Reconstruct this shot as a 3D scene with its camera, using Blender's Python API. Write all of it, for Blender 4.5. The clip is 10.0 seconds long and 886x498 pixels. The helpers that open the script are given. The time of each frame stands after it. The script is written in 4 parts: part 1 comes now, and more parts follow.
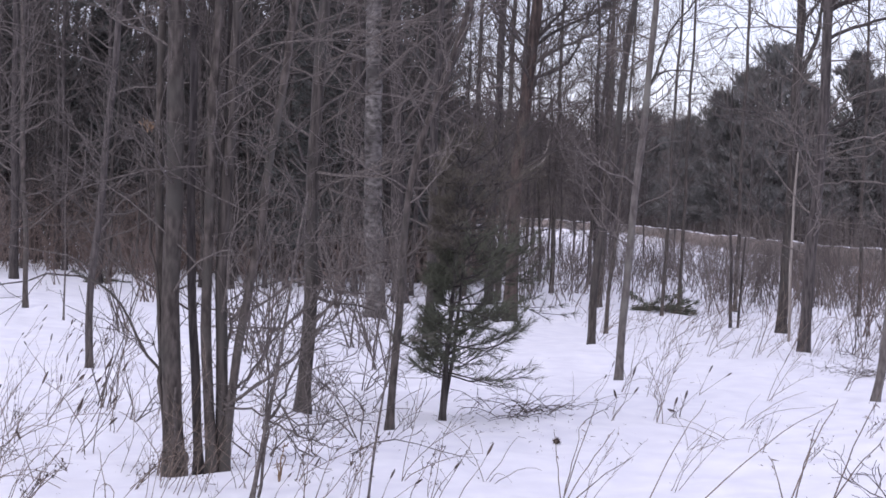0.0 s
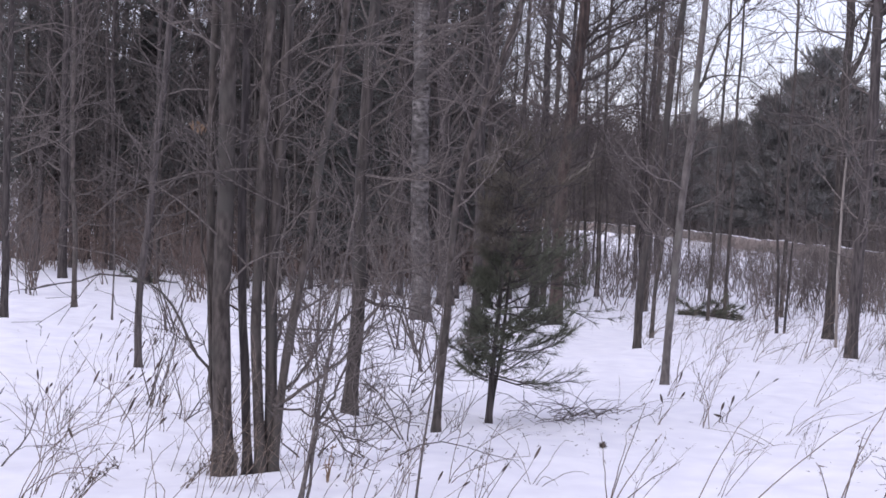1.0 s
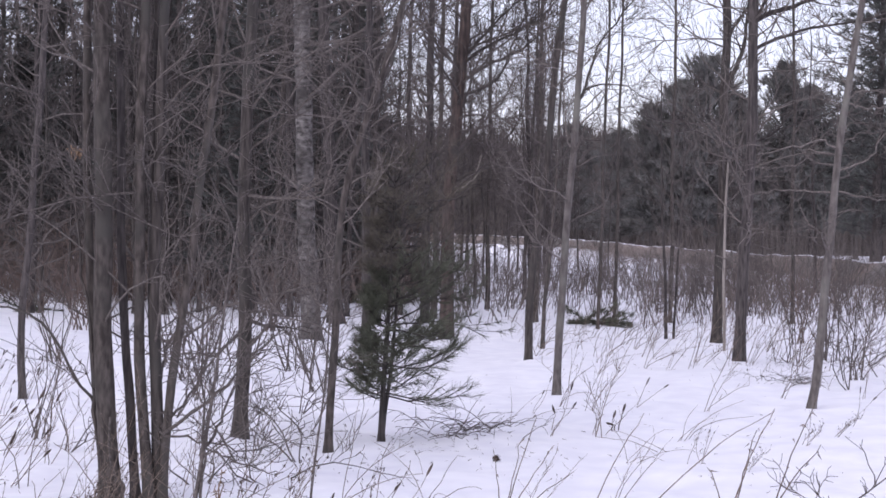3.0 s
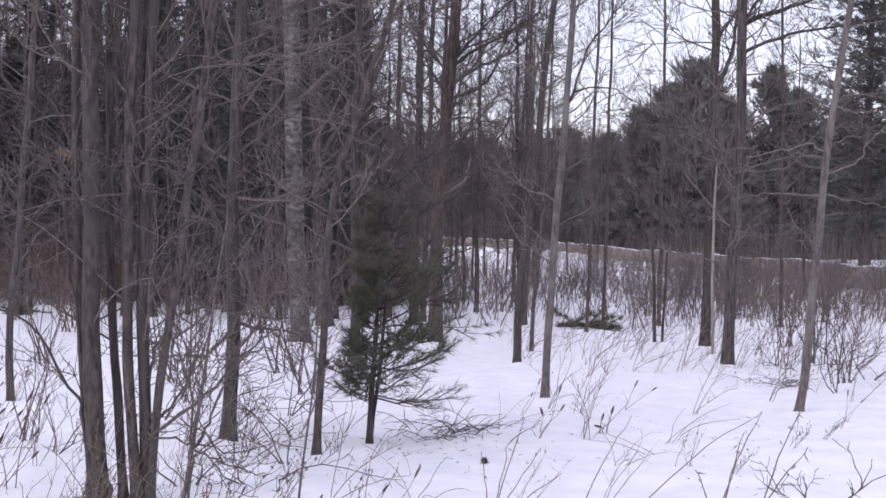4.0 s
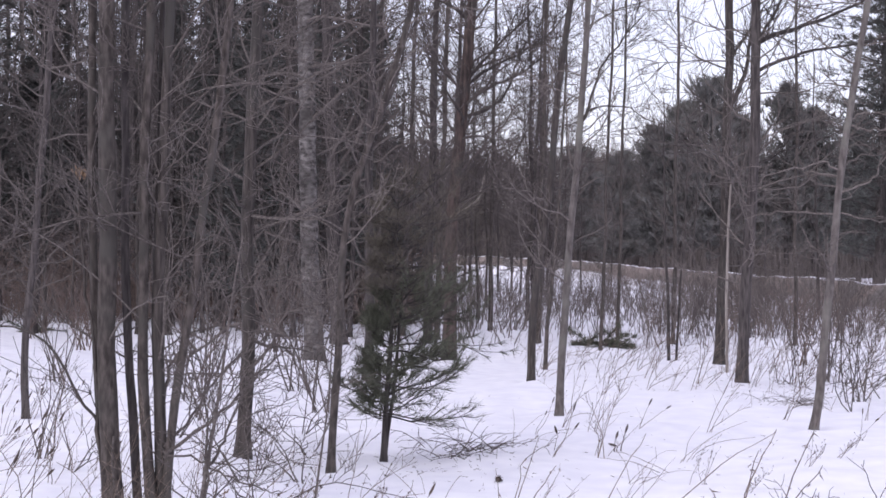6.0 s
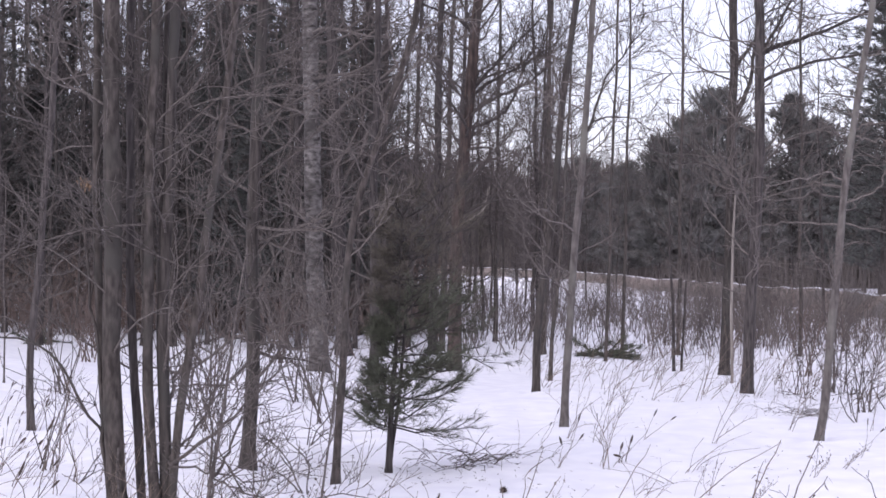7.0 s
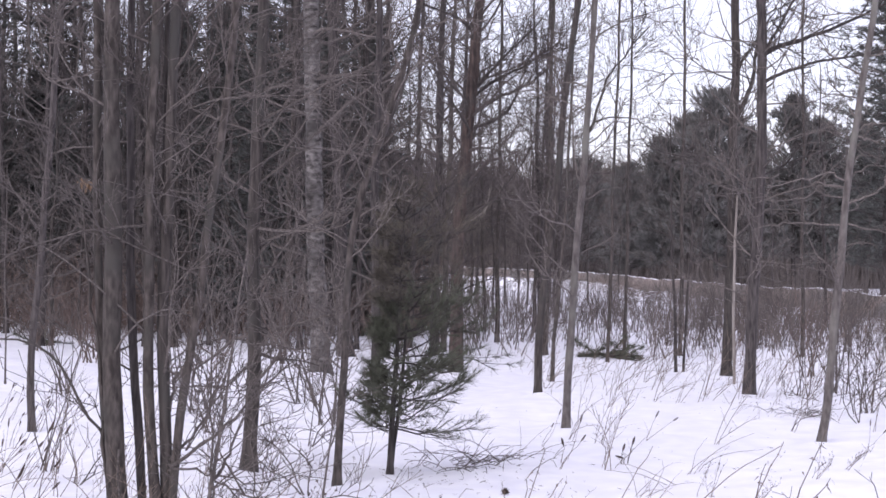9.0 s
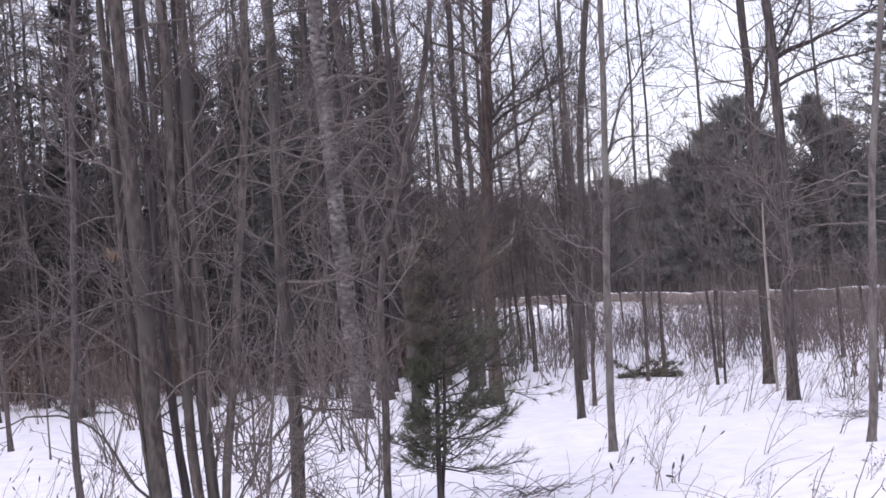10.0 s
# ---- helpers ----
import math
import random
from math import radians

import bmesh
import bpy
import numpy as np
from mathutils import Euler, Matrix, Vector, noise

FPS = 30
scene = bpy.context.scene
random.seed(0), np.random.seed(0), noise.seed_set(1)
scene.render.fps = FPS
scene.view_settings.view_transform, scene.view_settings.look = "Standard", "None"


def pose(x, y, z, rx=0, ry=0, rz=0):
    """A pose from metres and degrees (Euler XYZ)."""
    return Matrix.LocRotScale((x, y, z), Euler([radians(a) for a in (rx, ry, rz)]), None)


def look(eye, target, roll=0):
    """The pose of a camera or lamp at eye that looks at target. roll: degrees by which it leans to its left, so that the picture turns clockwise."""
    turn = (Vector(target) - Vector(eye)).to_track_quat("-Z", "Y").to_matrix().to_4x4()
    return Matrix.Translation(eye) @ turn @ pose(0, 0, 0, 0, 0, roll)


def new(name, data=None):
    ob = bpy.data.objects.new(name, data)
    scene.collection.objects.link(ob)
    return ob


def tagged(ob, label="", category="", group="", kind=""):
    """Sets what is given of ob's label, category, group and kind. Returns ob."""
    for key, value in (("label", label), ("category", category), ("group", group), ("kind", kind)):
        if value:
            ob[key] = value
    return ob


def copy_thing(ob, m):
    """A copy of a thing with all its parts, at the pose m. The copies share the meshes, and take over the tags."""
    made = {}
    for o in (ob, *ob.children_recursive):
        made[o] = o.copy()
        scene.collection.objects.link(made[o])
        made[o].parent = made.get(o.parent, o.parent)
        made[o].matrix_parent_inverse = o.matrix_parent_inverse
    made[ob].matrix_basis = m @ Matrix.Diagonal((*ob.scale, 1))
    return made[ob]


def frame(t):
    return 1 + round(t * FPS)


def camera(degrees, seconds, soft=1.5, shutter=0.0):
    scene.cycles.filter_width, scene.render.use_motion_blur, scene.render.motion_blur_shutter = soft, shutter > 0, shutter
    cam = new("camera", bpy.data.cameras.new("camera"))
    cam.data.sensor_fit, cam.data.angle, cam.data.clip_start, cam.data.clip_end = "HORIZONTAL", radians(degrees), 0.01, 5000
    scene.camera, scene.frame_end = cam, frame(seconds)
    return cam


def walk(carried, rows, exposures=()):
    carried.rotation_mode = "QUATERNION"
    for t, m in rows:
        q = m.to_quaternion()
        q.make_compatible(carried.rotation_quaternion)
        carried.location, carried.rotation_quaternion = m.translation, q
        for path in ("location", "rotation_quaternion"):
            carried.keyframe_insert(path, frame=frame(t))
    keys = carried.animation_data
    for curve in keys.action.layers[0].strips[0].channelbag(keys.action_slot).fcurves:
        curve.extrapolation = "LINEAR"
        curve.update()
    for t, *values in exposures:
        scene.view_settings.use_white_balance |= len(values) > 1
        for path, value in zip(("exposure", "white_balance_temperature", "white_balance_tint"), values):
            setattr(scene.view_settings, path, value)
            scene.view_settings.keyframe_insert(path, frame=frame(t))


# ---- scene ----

# ---- camera: a hand-held long lens that pans, tilts and rolls a little ----
cam = camera(30.0, 10.0, soft=1.6)
ROWS = [
    (0.0, -0.007, -0.007, 1.593, 88.71, -1.84, 2.14),
    (0.5, -0.025, -0.046, 1.595, 88.77, -1.43, 3.62),
    (1.0, -0.032, -0.059, 1.599, 88.74, -2.24, 3.68),
    (1.5, -0.020, -0.036, 1.595, 88.75, -1.61, 2.92),
    (2.0, -0.006, -0.005, 1.600, 88.63, -1.08, 1.69),
    (2.5, 0.001, 0.025, 1.604, 89.16, -0.25, 0.40),
    (3.0, -0.001, 0.029, 1.603, 89.37, -0.31, -0.14),
    (4.5, 0.007, 0.011, 1.597, 89.50, -0.39, -0.55),
    (5.0, 0.004, 0.013, 1.599, 89.50, -0.43, -0.14),
    (5.5, 0.000, 0.000, 1.600, 89.69, -1.00, 0.01),
    (6.0, 0.001, -0.006, 1.598, 90.11, -0.41, -0.03),
    (7.5, 0.006, -0.019, 1.596, 90.52, -0.43, 0.26),
    (8.0, 0.005, -0.008, 1.597, 90.52, -1.37, 0.06),
    (8.5, 0.001, 0.007, 1.605, 90.64, -2.55, 0.15),
    (9.0, 0.008, 0.015, 1.601, 90.51, -0.30, 0.21),
    (9.5, 0.014, 0.023, 1.607, 90.69, 1.67, 0.45),
    (10.0, 0.012, 0.037, 1.614, 91.78, 5.14, 1.32),
]
walk(cam, [(t, pose(x, y, z, rx, ry, rz)) for t, x, y, z, rx, ry, rz in ROWS],
     exposures=[(0.0, 0.04, 6230, 14), (3.0, 0.05, 6290, 14), (5.5, 0.09, 6350, 14), (7.5, 0.20, 6390, 14), (10.0, 0.26, 6410, 14)])

# ---- light: a bright overcast winter sky ----
world = bpy.data.worlds.new("overcast_sky")
scene.world = world
world.use_nodes = True
wn, wl = world.node_tree.nodes, world.node_tree.links
wn.clear()
w_out = wn.new("ShaderNodeOutputWorld")
w_add = wn.new("ShaderNodeAddShader")
w_sky = wn.new("ShaderNodeTexSky")
w_sky.sky_type = "NISHITA"
w_sky.sun_disc = False
w_sky.sun_elevation, w_sky.sun_rotation = radians(38), radians(215)
w_b1 = wn.new("ShaderNodeBackground")
w_b1.inputs["Strength"].default_value = 0.05
w_b2 = wn.new("ShaderNodeBackground")
w_b2.inputs["Strength"].default_value = 0.84
w_tc = wn.new("ShaderNodeTexCoord")
w_no = wn.new("ShaderNodeTexNoise")
w_no.inputs["Scale"].default_value = 2.5
w_no.inputs["Detail"].default_value = 4.0
w_ra = wn.new("ShaderNodeValToRGB")
w_ra.color_ramp.elements[0].position, w_ra.color_ramp.elements[1].position = 0.3, 0.75
w_ra.color_ramp.elements[0].color = (0.87, 0.83, 0.98, 1)
w_ra.color_ramp.elements[1].color = (1.0, 0.95, 1.06, 1)
wl.new(w_tc.outputs["Generated"], w_no.inputs["Vector"])
wl.new(w_no.outputs["Fac"], w_ra.inputs["Fac"])
wl.new(w_ra.outputs["Color"], w_b2.inputs["Color"])
wl.new(w_sky.outputs["Color"], w_b1.inputs["Color"])
wl.new(w_b1.outputs["Background"], w_add.inputs[0])
wl.new(w_b2.outputs["Background"], w_add.inputs[1])
wl.new(w_add.outputs["Shader"], w_out.inputs["Surface"])

sun = new("sun", bpy.data.lights.new("sun", "SUN"))
sun.data.energy, sun.data.angle, sun.data.color = 0.75, radians(25), (1.0, 0.96, 0.92)
sun.matrix_world = look((-20, -28, 27), (0, 0, 0))


# ---- materials ----
def material(name, dark, light, rough=0.85, scale=(40, 40, 6), bump=0.5, patch=None, patch_scale=3.0, vary=0.25, spec=0.2):
    """Two-scale noise colour with relief; patch: a third colour in large stains; vary: difference from thing to thing."""
    m = bpy.data.materials.new(name)
    m.use_nodes = True
    n, l = m.node_tree.nodes, m.node_tree.links
    b = n["Principled BSDF"]
    b.inputs["Roughness"].default_value = rough
    b.inputs["Specular IOR Level"].default_value = spec
    tc, mp = n.new("ShaderNodeTexCoord"), n.new("ShaderNodeMapping")
    mp.inputs["Scale"].default_value = scale
    no = n.new("ShaderNodeTexNoise")
    no.inputs["Scale"].default_value, no.inputs["Detail"].default_value = 1.0, 5.0
    ra = n.new("ShaderNodeValToRGB")
    ra.color_ramp.elements[0].position, ra.color_ramp.elements[1].position = 0.35, 0.68
    ra.color_ramp.elements[0].color, ra.color_ramp.elements[1].color = (*dark, 1), (*light, 1)
    l.new(tc.outputs["Object"], mp.inputs["Vector"])
    l.new(mp.outputs["Vector"], no.inputs["Vector"])
    l.new(no.outputs["Fac"], ra.inputs["Fac"])
    colour = ra.outputs["Color"]
    if patch:
        n2 = n.new("ShaderNodeTexNoise")
        n2.inputs["Scale"].default_value, n2.inputs["Detail"].default_value = patch_scale, 3.0
        r2 = n.new("ShaderNodeValToRGB")
        r2.color_ramp.elements[0].position, r2.color_ramp.elements[1].position = 0.48, 0.66
        mx = n.new("ShaderNodeMixRGB")
        mx.inputs["Color2"].default_value = (*patch, 1)
        l.new(tc.outputs["Object"], n2.inputs["Vector"])
        l.new(n2.outputs["Fac"], r2.inputs["Fac"])
        l.new(r2.outputs["Color"], mx.inputs["Fac"])
        l.new(colour, mx.inputs["Color1"])
        colour = mx.outputs["Color"]
    if vary:
        oi, mr, hs = n.new("ShaderNodeObjectInfo"), n.new("ShaderNodeMapRange"), n.new("ShaderNodeHueSaturation")
        mr.inputs["To Min"].default_value, mr.inputs["To Max"].default_value = 1 - vary, 1 + vary
        l.new(oi.outputs["Random"], mr.inputs["Value"])
        l.new(mr.outputs["Result"], hs.inputs["Value"])
        l.new(colour, hs.inputs["Color"])
        colour = hs.outputs["Color"]
    l.new(colour, b.inputs["Base Color"])
    if bump:
        bu = n.new("ShaderNodeBump")
        bu.inputs["Strength"].default_value, bu.inputs["Distance"].default_value = bump, 0.01
        l.new(no.outputs["Fac"], bu.inputs["Height"])
        l.new(bu.outputs["Normal"], b.inputs["Normal"])
    return m


BARK = material("grey_brown_bark", (0.040, 0.034, 0.031), (0.122, 0.104, 0.095), scale=(34, 34, 11), patch=(0.074, 0.068, 0.062), vary=0.15)
BARK_DARK = material("dark_wet_bark", (0.037, 0.032, 0.032), (0.102, 0.089, 0.085), vary=0.2)
BARK_PALE = material("pale_smooth_bark", (0.090, 0.079, 0.074), (0.19, 0.168, 0.158), scale=(30, 30, 10), patch=(0.20, 0.19, 0.17), vary=0.12)
BARK_RED = material("peeling_reddish_bark", (0.036, 0.029, 0.027), (0.12, 0.088, 0.078), scale=(22, 22, 4), patch=(0.060, 0.053, 0.050), bump=0.9, vary=0.1)
BARK_BIRCH = material("weathered_birch_bark", (0.036, 0.032, 0.030), (0.215, 0.198, 0.190), scale=(9, 9, 16), patch=(0.050, 0.045, 0.043), patch_scale=2.2, vary=0.1)
BARK_MID = material("damp_brown_bark", (0.036, 0.031, 0.029), (0.100, 0.086, 0.079), patch=(0.060, 0.056, 0.052), vary=0.12)
TWIG = material("bare_twig_bark", (0.074, 0.064, 0.060), (0.175, 0.152, 0.141), scale=(60, 60, 60), bump=0, vary=0.2)
TWIG_PALE = material("pale_grey_twigs", (0.100, 0.086, 0.080), (0.220, 0.192, 0.178), scale=(60, 60, 60), bump=0, vary=0.2)
TWIG_DARK = material("dark_wet_twigs", (0.056, 0.048, 0.046), (0.130, 0.112, 0.106), scale=(60, 60, 60), bump=0, vary=0.25)
TWIG_RED = material("reddish_brown_twigs", (0.092, 0.070, 0.062), (0.215, 0.166, 0.146), scale=(60, 60, 60), bump=0, vary=0.2)
WOOD_GREY = material("dry_grey_wood", (0.20, 0.175, 0.155), (0.38, 0.34, 0.31), scale=(40, 40, 4), vary=0.1)
NEEDLE = material("white_pine_needles", (0.066, 0.070, 0.051), (0.152, 0.158, 0.116), rough=0.6, scale=(9, 9, 9), bump=0, vary=0.15)
NEEDLE_FAR = material("dark_conifer_needles", (0.050, 0.053, 0.051), (0.118, 0.121, 0.113), rough=0.7, scale=(3, 3, 3), bump=0, vary=0.3)
# far pines: distance haze is put into this paler, greyer needle colour
NEEDLE_HAZE = material("haze_greyed_needles", (0.095, 0.095, 0.092), (0.205, 0.200, 0.190), rough=0.8, scale=(1.5, 1.5, 1.5), bump=0, vary=0.2)
NEEDLE_DULL = material("dull_olive_needles", (0.075, 0.066, 0.052), (0.150, 0.132, 0.104), rough=0.7, scale=(9, 9, 9), bump=0, vary=0.15)
STRAW = material("dry_weed_stems", (0.11, 0.085, 0.070), (0.25, 0.20, 0.165), scale=(50, 50, 50), bump=0, vary=0.25)
SEED = material("dark_brown_seed_heads", (0.050, 0.038, 0.032), (0.13, 0.10, 0.085), scale=(90, 90, 90), vary=0.25)
GRASSY = material("brown_matted_grass", (0.180, 0.148, 0.132), (0.350, 0.295, 0.264), scale=(5, 5, 14), patch=(0.20, 0.185, 0.178), patch_scale=0.8, vary=0)
LEAF = material("withered_tan_leaves", (0.13, 0.085, 0.055), (0.30, 0.21, 0.14), scale=(40, 40, 40), vary=0.2)
SNOW = material("wind_packed_snow", (0.80, 0.80, 0.86), (0.90, 0.90, 0.94), rough=0.65, scale=(3.5, 3.5, 3.5), bump=0.9, vary=0, spec=0.3)


# ---- shape tools ----
def fill(name, verts, quads=None, tris=None):
    """A mesh from arrays of corners and faces."""
    me = bpy.data.meshes.new(name)
    q = np.zeros((0, 4), int) if quads is None else np.asarray(quads, int).reshape(-1, 4)
    t = np.zeros((0, 3), int) if tris is None else np.asarray(tris, int).reshape(-1, 3)
    me.vertices.add(len(verts))
    me.vertices.foreach_set("co", np.asarray(verts, np.float32).ravel())
    me.loops.add(q.size + t.size)
    me.loops.foreach_set("vertex_index", np.concatenate([q.ravel(), t.ravel()]).astype(np.int32))
    me.polygons.add(len(q) + len(t))
    me.polygons.foreach_set("loop_start", np.concatenate([np.arange(len(q)) * 4, q.size + np.arange(len(t)) * 3]).astype(np.int32))
    me.polygons.foreach_set("use_smooth", np.ones(len(q) + len(t), bool))
    me.update(calc_edges=True)
    return me


class Shape:
    """Collects tubes and blades, then becomes one mesh."""

    def __init__(self):
        self.v, self.q, self.t, self.n = [], [], [], 0

    def tube(self, pts, radii, sides=4):
        pts = np.asarray(pts, float)
        k = len(pts)
        d = np.gradient(pts, axis=0)
        d /= np.linalg.norm(d, axis=1, keepdims=True) + 1e-9
        ref = np.array((0.0, 1.0, 0.0)) if abs(d[0, 1]) < 0.8 else np.array((1.0, 0.0, 0.0))
        a = np.cross(d, ref)
        a /= np.linalg.norm(a, axis=1, keepdims=True) + 1e-9
        b = np.cross(d, a)
        ang = np.arange(sides) * (2 * math.pi / sides)
        r = np.asarray(radii, float)[:, None, None]
        ring = pts[:, None] + r * (np.cos(ang)[None, :, None] * a[:, None] + np.sin(ang)[None, :, None] * b[:, None])
        i = np.arange(k - 1)[:, None] * sides + np.arange(sides)[None]
        j = np.arange(k - 1)[:, None] * sides + (np.arange(sides)[None] + 1) % sides
        self.q.append(np.stack([i, i + sides, j + sides, j], -1).reshape(-1, 4) + self.n)
        self.v.append(ring.reshape(-1, 3))
        self.n += k * sides

    def blades(self, roots, tips, width):
        """Thin tapered blades from roots to tips."""
        roots, tips = np.asarray(roots, float), np.asarray(tips, float)
        d = tips - roots
        side = np.cross(d, np.random.normal(size=d.shape))
        side *= (width * 0.5) / (np.linalg.norm(side, axis=1, keepdims=True) + 1e-9)
        m = len(roots)
        self.v.append(np.stack([roots - side, roots + side, tips], 1).reshape(-1, 3))
        self.t.append(np.arange(m * 3).reshape(m, 3) + self.n)
        self.n += m * 3

    def tufts(self, at, along, count, length, width, spread):
        """A brush of needles at each place."""
        at, along = np.repeat(at, count, 0), np.repeat(along, count, 0)
        d = along + np.random.normal(size=at.shape) * spread
        d /= np.linalg.norm(d, axis=1, keepdims=True) + 1e-9
        roots = at + np.random.uniform(-0.3, 0.3, (len(at), 1)) * along * length
        self.blades(roots, roots + d * length * np.random.uniform(0.7, 1.15, (len(at), 1)), width)

    def mesh(self, name):
        return fill(name, np.concatenate(self.v), np.concatenate(self.q) if self.q else None, np.concatenate(self.t) if self.t else None)


def part(name, shape, mat, parent, label=""):
    me = shape.mesh(name) if isinstance(shape, Shape) else shape
    if not me.materials:
        me.materials.append(mat)
    ob = new(name, me)
    ob.parent = parent
    return tagged(ob, label)


def thing(name, x, y, z, label, category, group="", kind=""):
    ob = new(name)
    ob.empty_display_size = 0.1
    ob.location = (x, y, z)
    return tagged(ob, label, category, group, kind)


def unit(v):
    v = np.asarray(v, float)
    return v / (np.linalg.norm(v) + 1e-9)


def sprout(rng, start, way, length, steps, wiggle, lift):
    """A crooked line that grows from start."""
    pts, d, step = [np.asarray(start, float)], unit(way), length / steps
    for _ in range(steps):
        d = unit(d + rng.normal(0, wiggle, 3) + np.array((0, 0, lift)))
        pts.append(pts[-1] + d * step)
    return np.array(pts)


def grow(rng, shape, start, way, length, r, depth, twigs=5, wiggle=0.21, lift=0.06, thin=0.0022, steps=5, flat=False):
    """A branch with side branches down to twigs."""
    pts = sprout(rng, start, way, length, steps if depth else 3, wiggle, lift)
    if flat and depth <= 0:
        shape.blades(pts[:1], pts[2:3], thin * 2.6)
        shape.blades(pts[1:2], pts[3:4], thin * 2.2)
        return
    shape.tube(pts, np.linspace(r, max(thin, r * 0.3), len(pts)), 5 if r > 0.02 else 3)
    if depth <= 0:
        return
    for _ in range(rng.poisson(twigs)):
        u = rng.uniform(0.2, 1.0) * (len(pts) - 1)
        i = min(int(u), len(pts) - 2)
        p = pts[i] + (pts[i + 1] - pts[i]) * (u - i)
        d = unit(pts[i + 1] - pts[i])
        side = unit(np.cross(d, rng.normal(size=3)))
        grow(rng, shape, p, d * rng.uniform(0.5, 1.1) + side * rng.uniform(0.5, 1.0) + np.array((0, 0, 0.15)),
             length * rng.uniform(0.25, 0.6), max(thin, r * rng.uniform(0.35, 0.55)), depth - 1, twigs * 0.75, wiggle, lift, thin, 4, flat)


class Stem:
    """The line of a trunk: it leans by lean, bends by bend up to the height top, and wavers."""

    def __init__(self, rng, r, height, lean, bend=0.0, top=3.5, deep=0.0, taper=0.75, waver=0.012, course=None):
        self.line = None
        if course:
            # sideways offsets at given heights, rounded off between them
            cz, cx = np.array(course).T
            slope = (cx[-1] - np.interp(cz[-1] - 1.2, cz, cx)) / 1.2
            cz, cx = np.append(cz, height + 1), np.append(cx, cx[-1] + 0.6 * slope * (height + 1 - cz[-1]))
            zs = np.arange(-0.4, height + 0.5, 0.05)
            xs = np.interp(zs, cz, cx)
            self.line = zs, np.convolve(np.pad(xs, 3, "edge"), np.array((1, 2, 3, 4, 3, 2, 1)) / 16, "valid")
        self.r, self.h, self.lean, self.bend, self.top, self.deep, self.taper = r, height, lean, bend, top, deep, taper
        self.ph, self.waver = rng.uniform(0, 6.3, 4), waver

    def at(self, z):
        if self.line:
            w = self.waver * 0.4 * min(1.0, z * 1.5)
            return np.array((np.interp(z, *self.line) + w * math.sin(4.7 * z + self.ph[1]), self.deep * z + w * math.sin(2.3 * z + self.ph[2]), z))
        c = min(z, self.top)
        x = self.lean * z + self.bend * (c * c + 2 * c * (z - c))
        w = self.waver * min(1.0, z * 1.5)
        return np.array((x + w * (math.sin(1.9 * z + self.ph[0]) + 0.5 * math.sin(4.7 * z + self.ph[1])),
                         self.deep * z + w * math.sin(2.3 * z + self.ph[2]), z))

    def radius(self, z):
        flare = 1 + 0.32 * math.exp(-max(z, 0) / (self.r * 2.0))
        return self.r * (1 - self.taper * max(z, 0) / self.h) * flare

    def draw(self, shape, sides=10, step=0.16):
        zs = np.concatenate([[-0.25, 0.0, 0.05, 0.12, 0.22], np.arange(0.36, self.h, step)])
        shape.tube([self.at(z) for z in zs], [self.radius(z) * (1 + 0.04 * math.sin(9 * z + self.ph[3])) for z in zs], sides)


def snow_height(x, y):
    """Gentle drifts; the clearing stays nearly level."""
    x, y = np.asarray(x, float), np.asarray(y, float)
    h = 0.035 * np.sin(0.9 * x + 0.55 * y + 1.1) * np.sin(0.43 * y - 0.35 * x + 0.4)
    h = h + 0.018 * np.sin(2.3 * x - 1.1 * y + 2.0) + 0.012 * np.sin(1.3 * x + 2.9 * y + 0.6) * np.sin(3.1 * x - 0.4)
    h = h + 0.011 * np.sin(6.1 * x + 2.2 * y) * np.sin(4.3 * y - 3.7 * x + 1.0)
    h = h + 0.010 * np.sin(3.7 * x + 5.1 * y + 0.3) * np.sin(2.9 * x - 2.1 * y) + 0.012 * np.sin(9.1 * x - 1.7 * y) * np.sin(5.3 * y + 2.3 * x)
    return h - 0.02


HOLLOWS = []


def hardwood(rng, name, x, y, r, height, lean, label, bark=None, bend=0.0, top=3.5, deep=0.0, limbs=16, low=0.8, high=6.0,
             reach=1.1, rise=0.5, twigs=5, depth=2, group="bare trees", category="tree", aim=None, thick=0.35, twig=None, course=None, taper=0.75):
    """A leafless tree: one trunk, and limbs that carry their twigs."""
    bark = bark or BARK
    z0 = float(snow_height(x, y))
    HOLLOWS.append((x, y, r))
    ob = thing(name, x, y, z0, label, category, group)
    stem = Stem(rng, r, height, lean, bend, top, deep, taper, course=course)
    s = Shape()
    stem.draw(s)
    part("trunk", s, bark, ob)
    for i in range(limbs):
        z = low + (high - low) * (i + rng.uniform(0, 0.9)) / limbs
        a = rng.uniform(0, 2 * math.pi) if aim is None else aim + rng.normal(0, 0.9)
        e = rise + rng.normal(0, 0.25)
        size = reach * rng.uniform(0.5, 1.25) * (1 - 0.35 * z / height)
        s = Shape()
        grow(rng, s, stem.at(z), (math.cos(a), math.sin(a), e), size, min(stem.radius(z) * thick, 0.006 + 0.014 * size), depth, twigs, flat=y > 18)
        part("limb", s, twig or TWIG, ob)
    return ob, stem


